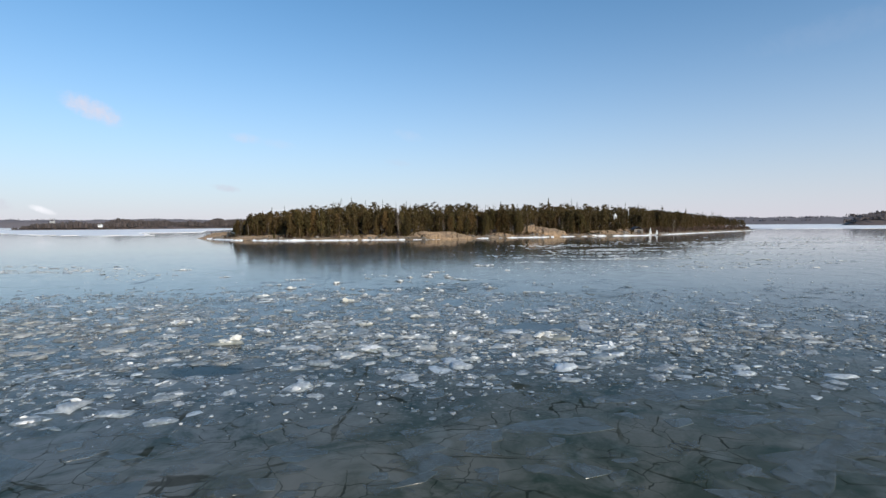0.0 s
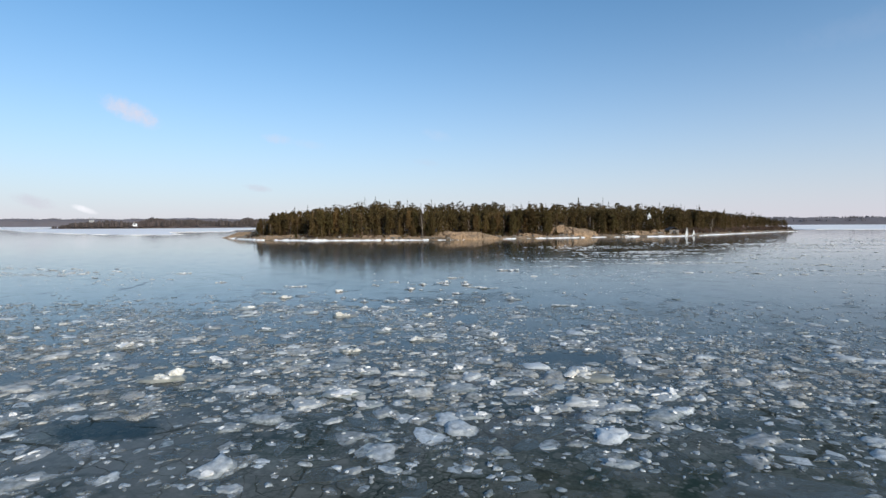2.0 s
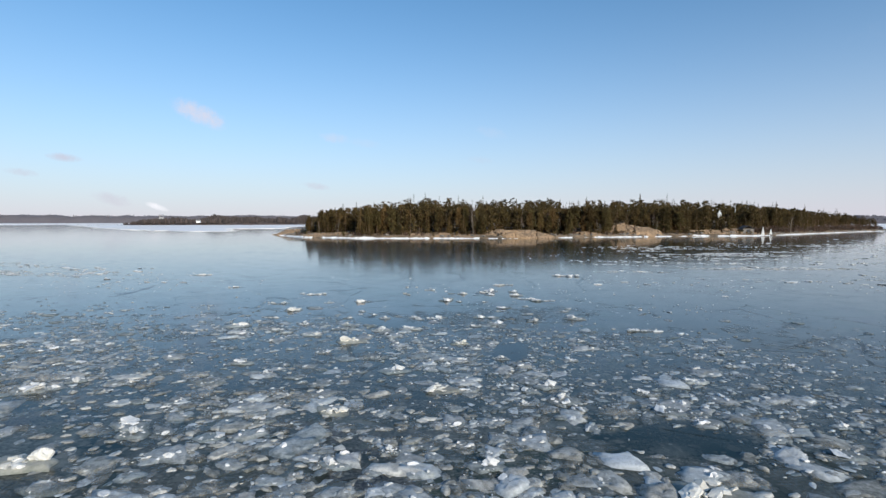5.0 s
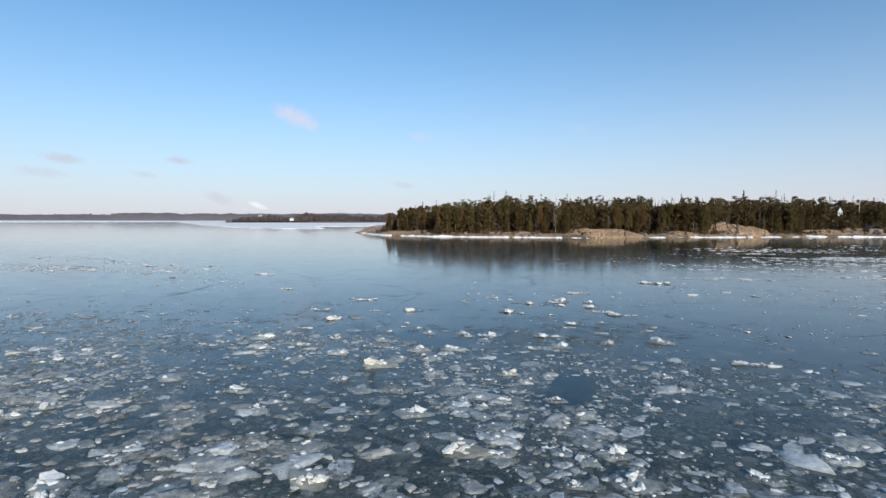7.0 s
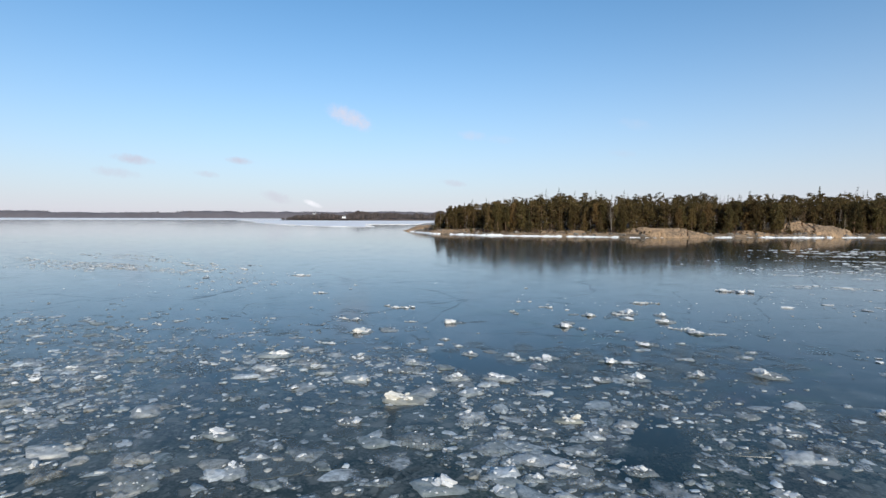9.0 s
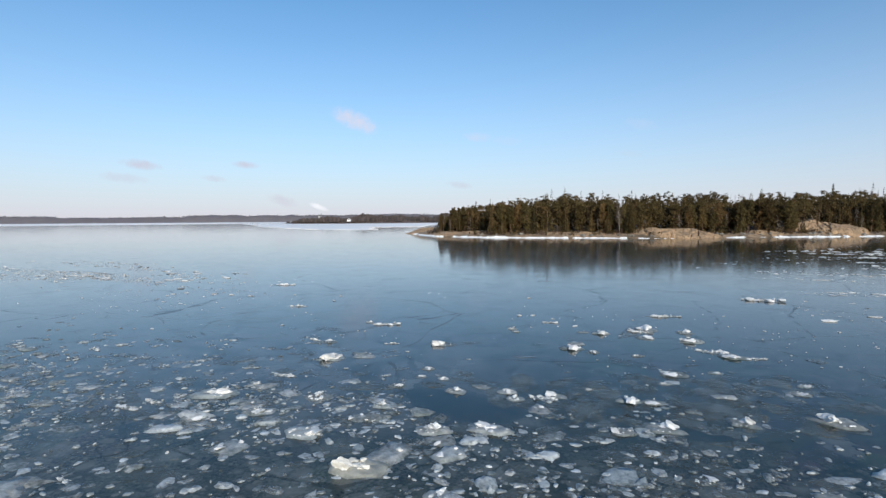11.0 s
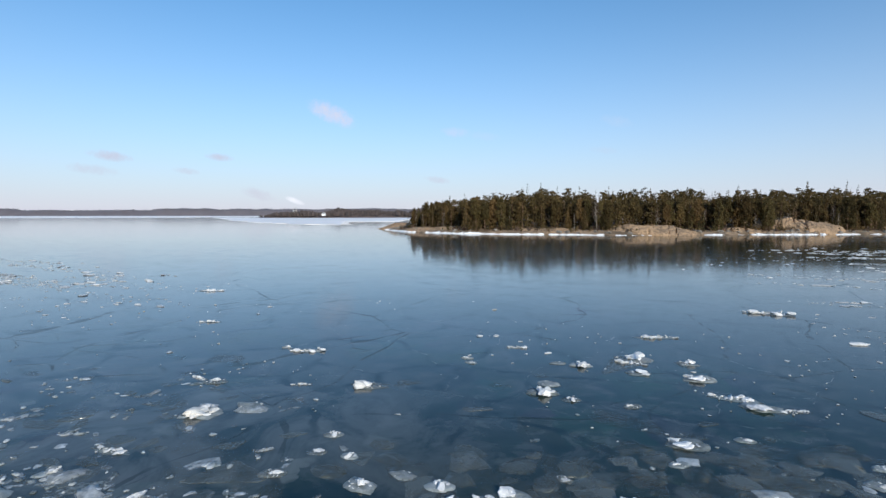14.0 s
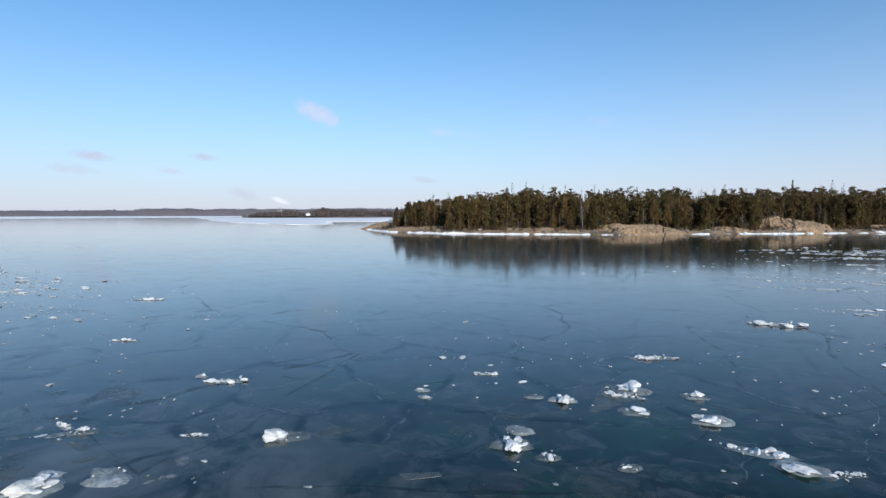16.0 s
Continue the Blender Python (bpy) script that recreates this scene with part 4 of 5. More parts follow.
def white_lookout():
    root = thing("lookout_tower", "small white wooden lookout tower standing among trees", "tower")
    bm = bmesh.new()
    box(bm, -1.7, 1.7, -1.7, 1.7, -0.5, 4.0)
    part("wall", bm, M_WHITE, root)
    bm = bmesh.new()
    base = [bm.verts.new(p) for p in ((-2.0, -2.0, 4.0), (2.0, -2.0, 4.0), (2.0, 2.0, 4.0), (-2.0, 2.0, 4.0))]
    neck = [bm.verts.new(p) for p in ((-0.8, -0.8, 5.2), (0.8, -0.8, 5.2), (0.8, 0.8, 5.2), (-0.8, 0.8, 5.2))]
    tip = bm.verts.new((0, 0, 7.4))
    bm.faces.new(base[::-1])
    for i in range(4):
        j = (i + 1) % 4
        bm.faces.new((base[i], base[j], neck[j], neck[i]))
        bm.faces.new((neck[i], neck[j], tip))
    part("roof", bm, M_WHITE, root, "white pointed roof")
    for x in (-0.8, 0.8):
        bm = bmesh.new()
        box(bm, x - 0.35, x + 0.35, -1.76, -1.68, 1.8, 3.0)
        part("window", bm, M_GLASS, root, "dark window pane")
    root.matrix_basis = pose(118.7, 380, float(ground_z(118.7, 380)) + 7.4, 0, 0, -10) @ Matrix.Diagonal((0.58, 0.58, 0.66, 1))
    bm = bmesh.new()
    box(bm, -2.1, 2.1, -2.1, 2.1, -12.8, -0.5)
    part("plinth", bm, M_ROCK, root, "rough granite plinth")

def flagpole():
    root = thing("flagpole", "tall white flagpole without a flag in the wood", "flagpole")
    bm = bmesh.new()
    rod(bm, (0, 0, -0.6), (0, 0, 15.0), 0.16, 8, 0.08)
    part("pole", bm, M_WHITE, root)
    bm = bmesh.new()
    bmesh.ops.create_icosphere(bm, subdivisions=2, radius=0.18, matrix=Matrix.Translation((0, 0, 15.1)))
    part("finial", bm, M_WHITE, root)
    root.matrix_basis = pose(130.5, 388, float(ground_z(130.5, 388)) + 0.2)

def daymark(x, y, h, w, turn):
    root = thing("daymark", "white triangular wooden daymark standing at the waterline", "sea mark", "white daymarks on the shore")
    bm = bmesh.new()
    n = 9
    for i in range(n):
        z0, z1 = 0.35 + (h - 0.35) * i / n, 0.35 + (h - 0.35) * (i + 0.9) / n
        a, b = w / 2 * (1 - z0 / h) + 0.05, w / 2 * (1 - z1 / h) + 0.05
        v = [bm.verts.new(p) for p in ((-a, -0.03, z0), (a, -0.03, z0), (b, -0.03, z1), (-b, -0.03, z1), (-a, 0.03, z0), (a, 0.03, z0), (b, 0.03, z1), (-b, 0.03, z1))]
        for f in ((0, 1, 2, 3), (7, 6, 5, 4), (0, 4, 5, 1), (1, 5, 6, 2), (2, 6, 7, 3), (3, 7, 4, 0)):
            bm.faces.new([v[k] for k in f])
    part("board", bm, M_WHITE, root)
    for s in (-1, 0, 1):
        bm = bmesh.new()
        rod(bm, (s * w * 0.42, 0.12 if s else 1.1, -0.6), (0, 0.12, h * 0.96), 0.07, 6)
        part("leg", bm, M_GREY, root, "grey timber strut")
    root.matrix_basis = pose(x, y, max(0.3, float(ground_z(x, y))), 0, 0, turn)

def boathouse(x, y, turn):
    root = thing("boathouse", "low weathered grey boathouse at the water's edge", "boathouse")
    bm = bmesh.new()
    box(bm, -3.2, 3.2, -2.6, 2.6, -0.8, 2.3)
    part("wall", bm, M_GREY, root)
    bm = bmesh.new()
    gable(bm, 6.4, 5.2, 2.3, 4.0)
    part("roof", bm, M_DARKROOF, root, "dark felt roof")
    bm = bmesh.new()
    box(bm, -1.1, 1.1, -2.68, -2.58, -0.3, 1.9)
    part("door", bm, M_DARKROOF, root)
    root.matrix_basis = pose(x, y, max(0.6, float(ground_z(x, y))), 0, 0, turn)

def jetty(x, y, turn):
    root = thing("jetty", "low grey timber jetty frozen in by the shore", "jetty")
    for i in range(14):
        bm = bmesh.new()
        box(bm, i * 0.62, i * 0.62 + 0.55, -1.0, 1.0, 0.55, 0.62)
        part("plank", bm, M_GREY, root)
    for i in range(4):
        for s in (-0.8, 0.8):
            bm = bmesh.new()
            rod(bm, (0.4 + i * 2.6, s, -0.6), (0.4 + i * 2.6, s, 0.9), 0.1, 7)
            part("post", bm, M_GREY, root)
    root.matrix_basis = pose(x, y, 0, 0, 0, turn)

white_lookout()
flagpole()
daymark(133.0, 352.5, 4.9, 2.0, -8)
daymark(140.2, 360.0, 3.7, 1.8, -8)
boathouse(125.5, 357, 12)
jetty(141, 361, 20)

# ---------------------------------------------------------------- far shores
def wooded_ridge(name, line, height, width, seed, mat, label, trees, tall, low=0.0):
    """A wooded shore: a low hill along a line, its back and front covered with small tree crowns."""
    rng = np.random.RandomState(seed)
    pts = np.array(line, float)
    seg = np.linalg.norm(np.diff(pts, axis=0), axis=1)
    cum = np.concatenate([[0], np.cumsum(seg)])
    n = max(40, int(cum[-1] / 12))
    s = np.linspace(0, cum[-1], n)
    px, py = np.interp(s, cum, pts[:, 0]), np.interp(s, cum, pts[:, 1])
    tx, ty = np.gradient(px), np.gradient(py)
    L = np.hypot(tx, ty)
    nx, ny = -ty / L, tx / L
    ends = smoothstep(0, 0.06 * cum[-1], s) * smoothstep(0, 0.06 * cum[-1], cum[-1] - s)
    prof = height * (0.45 + 0.9 * vnoise(s * 0.0035 + seed, s * 0 + seed, 3)) * ends * (1 - low * (1 - smoothstep(0.12, 0.36, s / cum[-1])))
    m = 9
    V = []
    for k in range(m):
        u = k / (m - 1)
        off = (u - 0.1) * width
        z = prof * np.sin(math.pi * min(1, u * 1.05)) ** 0.7 * (0.85 + 0.3 * vnoise(s * 0.02 + k * 3, s * 0 + k, 2)) + 0.5 - (1.2 if k in (0, m - 1) else 0)
        V.append(np.stack([px + nx * off, py + ny * off, z], -1))
    V = np.stack(V, 1)
    idx = np.arange(n * m).reshape(n, m)
    q = np.stack([idx[:-1, :-1], idx[1:, :-1], idx[1:, 1:], idx[:-1, 1:]], -1).reshape(-1, 4)
    root = thing(name, label, "wooded shore", kind="stuff")
    tagged(part_mesh("hill", mesh_from("hill", V.reshape(-1, 3), q, mat, smooth=True), root), kind="stuff")
    pieces = []
    for _ in range(trees):
        i, k = rng.randint(1, n - 1), rng.randint(1, m - 2)
        p = V[i, k] + rng.randn(3) * (6, 6, 0)
        if ends[i] < 0.25:
            continue
        h = tall * rng.uniform(0.45, 1.0) * (0.2 + 2.4 * max(0.0, float(vnoise(np.array(p[0] * 0.022), np.array(p[1] * 0.022), 3)) - 0.25)) * (1 - low * (1 - smoothstep(0.12, 0.36, i / n)))
        nb = 5
        an = np.arange(nb) * 2 * math.pi / nb + rng.rand() * 6
        w = h * rng.uniform(0.2, 0.42)
        up = rng.uniform(0.45, 0.7)
        ring0 = np.stack([p[0] + 0.6 * w * np.cos(an), p[1] + 0.6 * w * np.sin(an), np.full(nb, p[2] - 0.5)], 1)
        ring1 = np.stack([p[0] + w * np.cos(an + 0.4) * rng.uniform(0.7, 1.1, nb), p[1] + w * np.sin(an + 0.4) * rng.uniform(0.7, 1.1, nb), p[2] + h * up * rng.uniform(0.8, 1.1, nb)], 1)
        tip = np.array([[p[0], p[1], p[2] + h]])
        v = np.concatenate([ring0, ring1, tip])
        j = np.arange(nb)
        l = (j + 1) % nb
        f = np.concatenate([np.stack([j, l, l + nb], 1), np.stack([j, l + nb, j + nb], 1), np.stack([j + nb, l + nb, np.full(nb, 2 * nb)], 1)])
        pieces.append((v, f))
    v, f = join(pieces)
    tagged(part_mesh("crowns", mesh_from("crowns", v, f, mat), root), kind="stuff")

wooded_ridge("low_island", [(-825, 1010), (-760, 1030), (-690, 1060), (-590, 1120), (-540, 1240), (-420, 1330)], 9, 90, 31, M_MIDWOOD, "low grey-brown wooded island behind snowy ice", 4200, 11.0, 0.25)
wooded_ridge("far_shore", [(-3000, 900), (-2500, 1500), (-1900, 1900), (-1200, 2150), (-500, 2300)], 35, 260, 32, M_FARWOOD, "far wooded mainland shore, leafless, its colour greyed with haze", 4200, 4.5)
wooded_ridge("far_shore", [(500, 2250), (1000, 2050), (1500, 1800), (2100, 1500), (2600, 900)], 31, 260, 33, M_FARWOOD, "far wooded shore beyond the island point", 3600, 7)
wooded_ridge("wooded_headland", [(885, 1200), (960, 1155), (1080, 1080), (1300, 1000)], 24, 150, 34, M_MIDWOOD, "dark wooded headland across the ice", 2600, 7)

def white_house(x, y, z, turn, s=1.0):
    root = thing("white_house", "white house on the low wooded island", "house")
    bm = bmesh.new()
    box(bm, -6 * s, 6 * s, -4, 4, -3, 1.6)
    part("wall", bm, M_WHITE, root)
    bm = bmesh.new()
    gable(bm, 12 * s, 8, 1.6, 3.4)
    part("roof", bm, M_WHITE, root, "snow-covered roof")
    for k in (-3.5, 0, 3.5):
        bm = bmesh.new()
        box(bm, k * s - 0.6, k * s + 0.6, -4.08, -3.98, 0.1, 1.3)
        part("window", bm, M_GLASS, root)
    root.matrix_basis = pose(x, y, z, 0, 0, turn)

white_house(-668, 1034, 8.0, 25, 0.6)

def factory():
    root = thing("factory", "pale factory block with chimneys on the horizon", "factory")
    bm = bmesh.new()
    box(bm, -9, 9, -7, 7, 0, 24)
    part("block", bm, M_PALE, root)
    for x in (-12, 6, 14):
        bm = bmesh.new()
        rod(bm, (x * 0.5, 0, 23.5), (x * 0.5, 0, 36), 0.9, 10)
        part("chimney", bm, M_PALE, root)
    root.matrix_basis = pose(-1515, 2057, 2, 0, 0, 35)

factory()

# ---------------------------------------------------------------- drifting ice
ICO = {}

def ico(level):
    if level not in ICO:
        bm = bmesh.new()
        bmesh.ops.create_icosphere(bm, subdivisions=level, radius=1)
        bm.verts.ensure_lookup_table()
        ICO[level] = (np.array([v.co[:] for v in bm.verts]), np.array([[v.index for v in f.verts] for f in bm.faces]))
        bm.free()
    return ICO[level]

def lump(rng, w, h, level=1, cuts=6, rough=0.3):
    """An angular block: a sphere cut by random planes, with a broken crust."""
    v, f = ico(level)
    v = v.copy()
    for _ in range(cuts):
        n = rng.randn(3)
        n /= np.linalg.norm(n)
        v = v - np.maximum(0, v @ n - rng.uniform(0.3, 0.75))[:, None] * n
    k = rng.rand(3) * 50
    crust = vnoise(v[:, 0] * 3 + k[0], v[:, 1] * 3 + v[:, 2] * 2.3 + k[1], 3) - 0.5
    v = v * (1 + rough * crust[:, None] * 2)
    a = rng.rand() * 6.283
    v = v * (w / 2 * rng.uniform(0.8, 1.4), w / 2 * rng.uniform(0.6, 1.0), h / 2)
    return np.stack([v[:, 0] * math.cos(a) - v[:, 1] * math.sin(a), v[:, 0] * math.sin(a) + v[:, 1] * math.cos(a), v[:, 2]], 1), f

def broken_outline(rng, n, stretch=1.5, edges=(4, 8), worn=0.58, jag=0.6):
    """Radii of a piece broken along a few straight edges, corners a little worn, about one metre wide."""
    k = rng.randint(*edges)
    edge = (np.arange(k) + rng.uniform(-0.32, 0.32, k)) * 2 * math.pi / k + rng.rand() * 6.283
    far = rng.uniform(0.36, 0.5, k)
    an = (np.arange(n) + rng.uniform(-0.2, 0.2, n)) * 2 * math.pi / n
    r = np.min(far / np.maximum(0.2, np.cos(an[:, None] - edge)), 1)
    r = np.minimum(r, worn) * (1 + jag / n * rng.randn(n))
    s = rng.uniform(1.0, stretch) ** 0.5
    return r * np.cos(an) * s, r * np.sin(an) / s

def rings_to_mesh(rings, mid):
    """Closed top from rings of equal count and a middle point."""
    n = len(rings[0])
    i = np.arange(n)
    j = (i + 1) % n
    f = []
    for k in range(len(rings) - 1):
        f += [np.stack([k * n + i, k * n + j, (k + 1) * n + j], 1), np.stack([k * n + i, (k + 1) * n + j, (k + 1) * n + i], 1)]
    last = (len(rings) - 1) * n
    f.append(np.stack([last + i, last + j, np.full(n, last + n)], 1))
    return np.concatenate(rings + [np.array([mid])]), np.concatenate(f)

def slab(rng, n=12, skirt=1.14, fine=True, stretch=1.7):
    """A broken slab, one metre wide and one unit thick: a foot awash, worn edges, an uneven top."""
    x, y = broken_outline(rng, n, stretch, (3, 6), 0.72, 1.1)
    steps = ((skirt, 0.0, 0.0), (1.0, 0.3, 0.1), (0.92, 0.85, 0.2), (0.55, 1.0, 0.35)) if fine else ((1.05, 0.0, 0.0), (0.9, 0.9, 0.25))
    rings = []
    for q, z, rough in steps:
        jit = 1 + 0.05 * rng.randn(n) * (z > 0)
        rings.append(np.stack([x * q * jit, y * q * jit, z + rough * rng.randn(n)], 1))
    return rings_to_mesh(rings, (0, 0, 1 + 0.3 * rng.randn()))

def laid(shape, rng, x, y, w, thick, tilt, z0=0.002):
    """A copy of a slab at a place: w wide, thick high, tipped by tilt, its foot held at the water."""
    v, f = shape
    a = rng.rand() * 6.283
    c, s = math.cos(a) * w, math.sin(a) * w
    px, py = v[:, 0] * c - v[:, 1] * s, v[:, 0] * s + v[:, 1] * c
    tip = px * rng.uniform(-tilt, tilt) + py * rng.uniform(-tilt, tilt)
    pz = np.where(v[:, 2] == 0, 0.0, np.maximum(v[:, 2] * thick + tip, 0.001))
    return np.stack([px + x, py + y, pz + z0], 1), f

def closed(x, y):
    """0 inside a lead, 1 where ice may lie."""
    k = np.ones(np.shape(x))
    for cx, cy, rx, ry in LEADS:
        r = np.hypot((x - cx) / rx, (y - cy) / ry) + 0.5 * (vnoise(np.asarray(x) * 0.6, np.asarray(y) * 0.6, 2) - 0.5)
        k = k * smoothstep(0.8, 1.15, r)
    return k

def rubble_density(x, y):
    """How much broken ice floats at a place, 0 to 1."""
    lobe = 6 * np.exp(-((x + 22) / 9) ** 2)
    band = smoothstep(22, 36, y - 0.12 * x) * (1 - smoothstep(58, 80, y - 0.10 * x - lobe))
    clear = (1 - 0.6 * smoothstep(14, 30, x) * smoothstep(46, 58, y)) * (1 - 0.4 * smoothstep(2, 14, x) * smoothstep(46, 58, y))
    patch = smoothstep(0.38, 0.58, vnoise(x * 0.16 + 7, y * 0.16, 3))
    d = band * clear * (0.28 + 0.72 * patch) * (1 - (0.72 - 0.22 * (1 - smoothstep(-14, -6, x))) * smoothstep(60, 72, y))
    d = d * closed(x, y) * (0.8 + 0.4 * (1 - smoothstep(-16, -4, x)) * (1 - smoothstep(50, 58, y)))
    d = d * (1 - smoothstep(60, 68, y) * (1 - 1.6 * smoothstep(0.5, 0.64, vnoise(x * 0.55 - y * 0.35, y * 0.9 + x * 0.1, 3))))
    d = np.maximum(d, (0.03 + 0.05 * smoothstep(-5, 15, x)) * smoothstep(66, 76, y) * (1 - smoothstep(92, 108, y)) * smoothstep(0.46, 0.6, vnoise(x * 0.16, y * 0.16, 2)))
    return d

def streak_density(x, y):
    """Wind-drawn streaks of brash ice far out."""
    left = np.exp(-((x + 88) / 26) ** 2 - ((y - 100 + 0.25 * (x + 88)) / 9) ** 2)
    right = np.exp(-((x - 50) / 20) ** 2 - ((y - 174 - 0.1 * (x - 50)) / 22) ** 2)
    east = 0.8 * np.exp(-((x - 180) / 80) ** 2 - ((y - 235 - 0.5 * (x - 180)) / 38) ** 2)
    mid = 0.7 * np.exp(-((x - 46) / 28) ** 2 - ((y - 120) / 16) ** 2)
    lines = smoothstep(0.47, 0.6, vnoise(x * 0.055 + 3, y * 0.26 + 9, 4))
    return np.maximum(np.maximum(left, right), np.maximum(east, mid)) * lines

def scatter(rng, n, x0, x1, y0, y1, density):
    x, y = rng.uniform(x0, x1, n), rng.uniform(y0, y1, n)
    keep = rng.rand(n) < density(x, y)
    return x[keep], y[keep]

def chunk_thing(rng):
    """A loose chunk: a worn slab with one or more broken blocks frozen to its edge."""
    root = thing("ice_chunk", "rough chunk of grey-white ice frozen in the drift", "ice chunk", "loose ice chunks on the sea")
    shape = slab(rng, 16, 1.2)
    v, f = laid(shape, rng, 0, 0, 1.0, rng.uniform(0.06, 0.12), 0.12, 0.0)
    part_mesh("slab", mesh_from("slab", v, f, M_CHUNK_ONE, smooth=True), root)
    for i in range(rng.randint(1, 4)):
        w = rng.uniform(0.14, 0.4)
        h = w * rng.uniform(0.35, 0.7)
        a = rng.rand() * 6.283
        lv, lf = lump(rng, w, h, 2)
        part_mesh("crest", mesh_from("crest", lv + (0.3 * math.cos(a), 0.3 * math.sin(a), 0.07 + 0.15 * h), lf, M_LUMP), root, "white crusted ice block")
    return root

def build_rubble():
    rng = np.random.RandomState(51)
    shapes = [slab(rng, 8, 1.12, i % 2 == 0, 2.4) for i in range(60)]
    big = [slab(rng, 12, 1.16) for _ in range(40)]
    protos = [chunk_thing(rng) for _ in range(18)]
    grey, brown, white, raft, used, singles = [], [], [], [], set(), 0
    x, y = scatter(rng, 58000, -64, 64, 20, 110, rubble_density)
    for a, b in zip(x, y):
        near = float((1 - smoothstep(42, 54, b + 0.1 * a)) * smoothstep(30, 37, b - 0.12 * a))
        w = min(0.17 + 0.1 * near + (0.16 + 0.08 * near) * rng.pareto(2.3), 1.15 if b < 62 else 0.8)
        if w > 0.52 and abs(a + 4) < 18 and b < 74 and singles < 290:
            singles += 1
            k = rng.randint(len(protos))
            m = pose(a, b, 0.004, 0, 0, rng.uniform(0, 360)) @ Matrix.Diagonal((w * 1.15, w * 1.15, w * rng.uniform(0.6, 1.0), 1))
            if k not in used:
                used.add(k)
                protos[k].matrix_basis = m
            else:
                copy_thing(protos[k], m).matrix_basis = m
            continue
        if b > 74:     # far out only crusted crumbs lie on the sheet
            v, f = lump(rng, w * 0.8, w * 0.22)
            white.append((v + (a, b, 0.02), f))
            continue
        flat = rng.rand()
        bank = big if w > 0.45 else shapes
        (grey if rng.rand() > near else brown).append(laid(bank[rng.randint(len(bank))], rng, a, b, w * 1.1, rng.uniform(0.012, 0.07) * (0.5 + w), 0.02 if flat < 0.6 else 0.14, rng.uniform(0.002, 0.006)))
        if rng.rand() < 0.2 + 0.3 * (w > 0.4):
            k = rng.uniform(0.06, 0.17) * (0.8 + 0.6 * w)
            h = k * rng.uniform(0.35, 0.7)
            v, f = lump(rng, k, h)
            white.append((v + (a + rng.uniform(-0.3, 0.3) * w, b + rng.uniform(-0.3, 0.3) * w, 0.02 + h * 0.25), f))
    # thin flat pieces lying between and under the chunks
    x, y = scatter(rng, 20000, -56, 56, 20, 74, rubble_density)
    for a, b in zip(x, y):
        grey.append(laid(shapes[2 * rng.randint(30) + 1], rng, a, b, min(0.28 + 0.2 * rng.pareto(2.4), 1.2), rng.uniform(0.006, 0.016), 0.012, 0.001))
    # a raft of thin broken plates
    x, y = scatter(rng, 1700, -14, 12, 60, 82, lambda p, q: closed(p, q) * np.exp(-(((p + 1) * 0.913 + (q - 70) * 0.408) / 8) ** 4 - (((q - 70) * 0.913 - (p + 1) * 0.408) / 3.6) ** 4))
    for a, b in zip(x, y):
        raft.append(laid(big[rng.randint(40)], rng, a, b, rng.uniform(0.45, 1.25), rng.uniform(0.003, 0.01), 0.004, rng.uniform(0.001, 0.006)))
    # crumbs and slivers between the chunks
    x, y = scatter(rng, 16000, -40, 40, 22, 80, rubble_density)
    for a, b in zip(x, y):
        w = rng.uniform(0.06, 0.2)
        grey.append(laid(shapes[2 * rng.randint(30) + 1], rng, a, b, w, rng.uniform(0.008, 0.04), 0.15, 0.002))
    x, y = scatter(rng, 1600, -40, 40, 8, 95, lambda p, q: 0.12 + 0.5 * rubble_density(p, q))
    for a, b in zip(x, y):
        v, f = ico(1)
        w = rng.uniform(0.01, 0.03)
        white.append((v * (w, w, w * 0.6) + (a, b, 0.004), f))
    v, f = join(grey)
    tagged(new("ice_rubble", mesh_from("ice_rubble", v, f, M_CHUNK, smooth=True)), "loose drift of broken grey translucent ice pieces", "ice", kind="stuff")
    v, f = join(brown)
    tagged(new("ice_rubble", mesh_from("ice_rubble", v, f, M_CHUNK_WARM, smooth=True)), "dense drift of broken brownish grey ice pieces", "ice", kind="stuff")
    v, f = join(raft)
    tagged(new("ice_raft", mesh_from("ice_raft", v, f, M_PLATE, smooth=True)), "raft of thin dark grey ice plates just awash", "ice", kind="stuff")
    v, f = join(white)
    tagged(new("ice_crumbs", mesh_from("ice_crumbs", v, f, M_BRASH)), "white crumbs of crusted ice scattered on the drift", "ice", kind="stuff")
    pieces = []
    boxes = ((20000, -140, -40, 78, 125), (48000, -20, 130, 135, 235), (40000, 60, 330, 160, 330), (26000, 10, 95, 95, 145))
    spots = [scatter(rng, n, x0, x1, y0, y1, streak_density) for n, x0, x1, y0, y1 in boxes]
    x, y = np.concatenate([a for a, b in spots]), np.concatenate([b for a, b in spots])
    for a, b in zip(x, y):
        k = 1 + (b - 80) / 150
        w = (0.16 + 0.17 * rng.pareto(2.4)) * k
        h = min(0.5, w * 0.35)
        v, f = lump(rng, min(w, 1.3), min(h, 0.35), 1, 5, 0.2)
        pieces.append((v * (1.7, 1, 0.7) + (a, b, h * 0.1), f))
    v, f = join(pieces)
    tagged(new("brash_ice_streaks", mesh_from("brash_ice_streaks", v, f, M_BRASH)), "wind-drawn streaks of white brash ice on the sheet", "ice", kind="stuff")

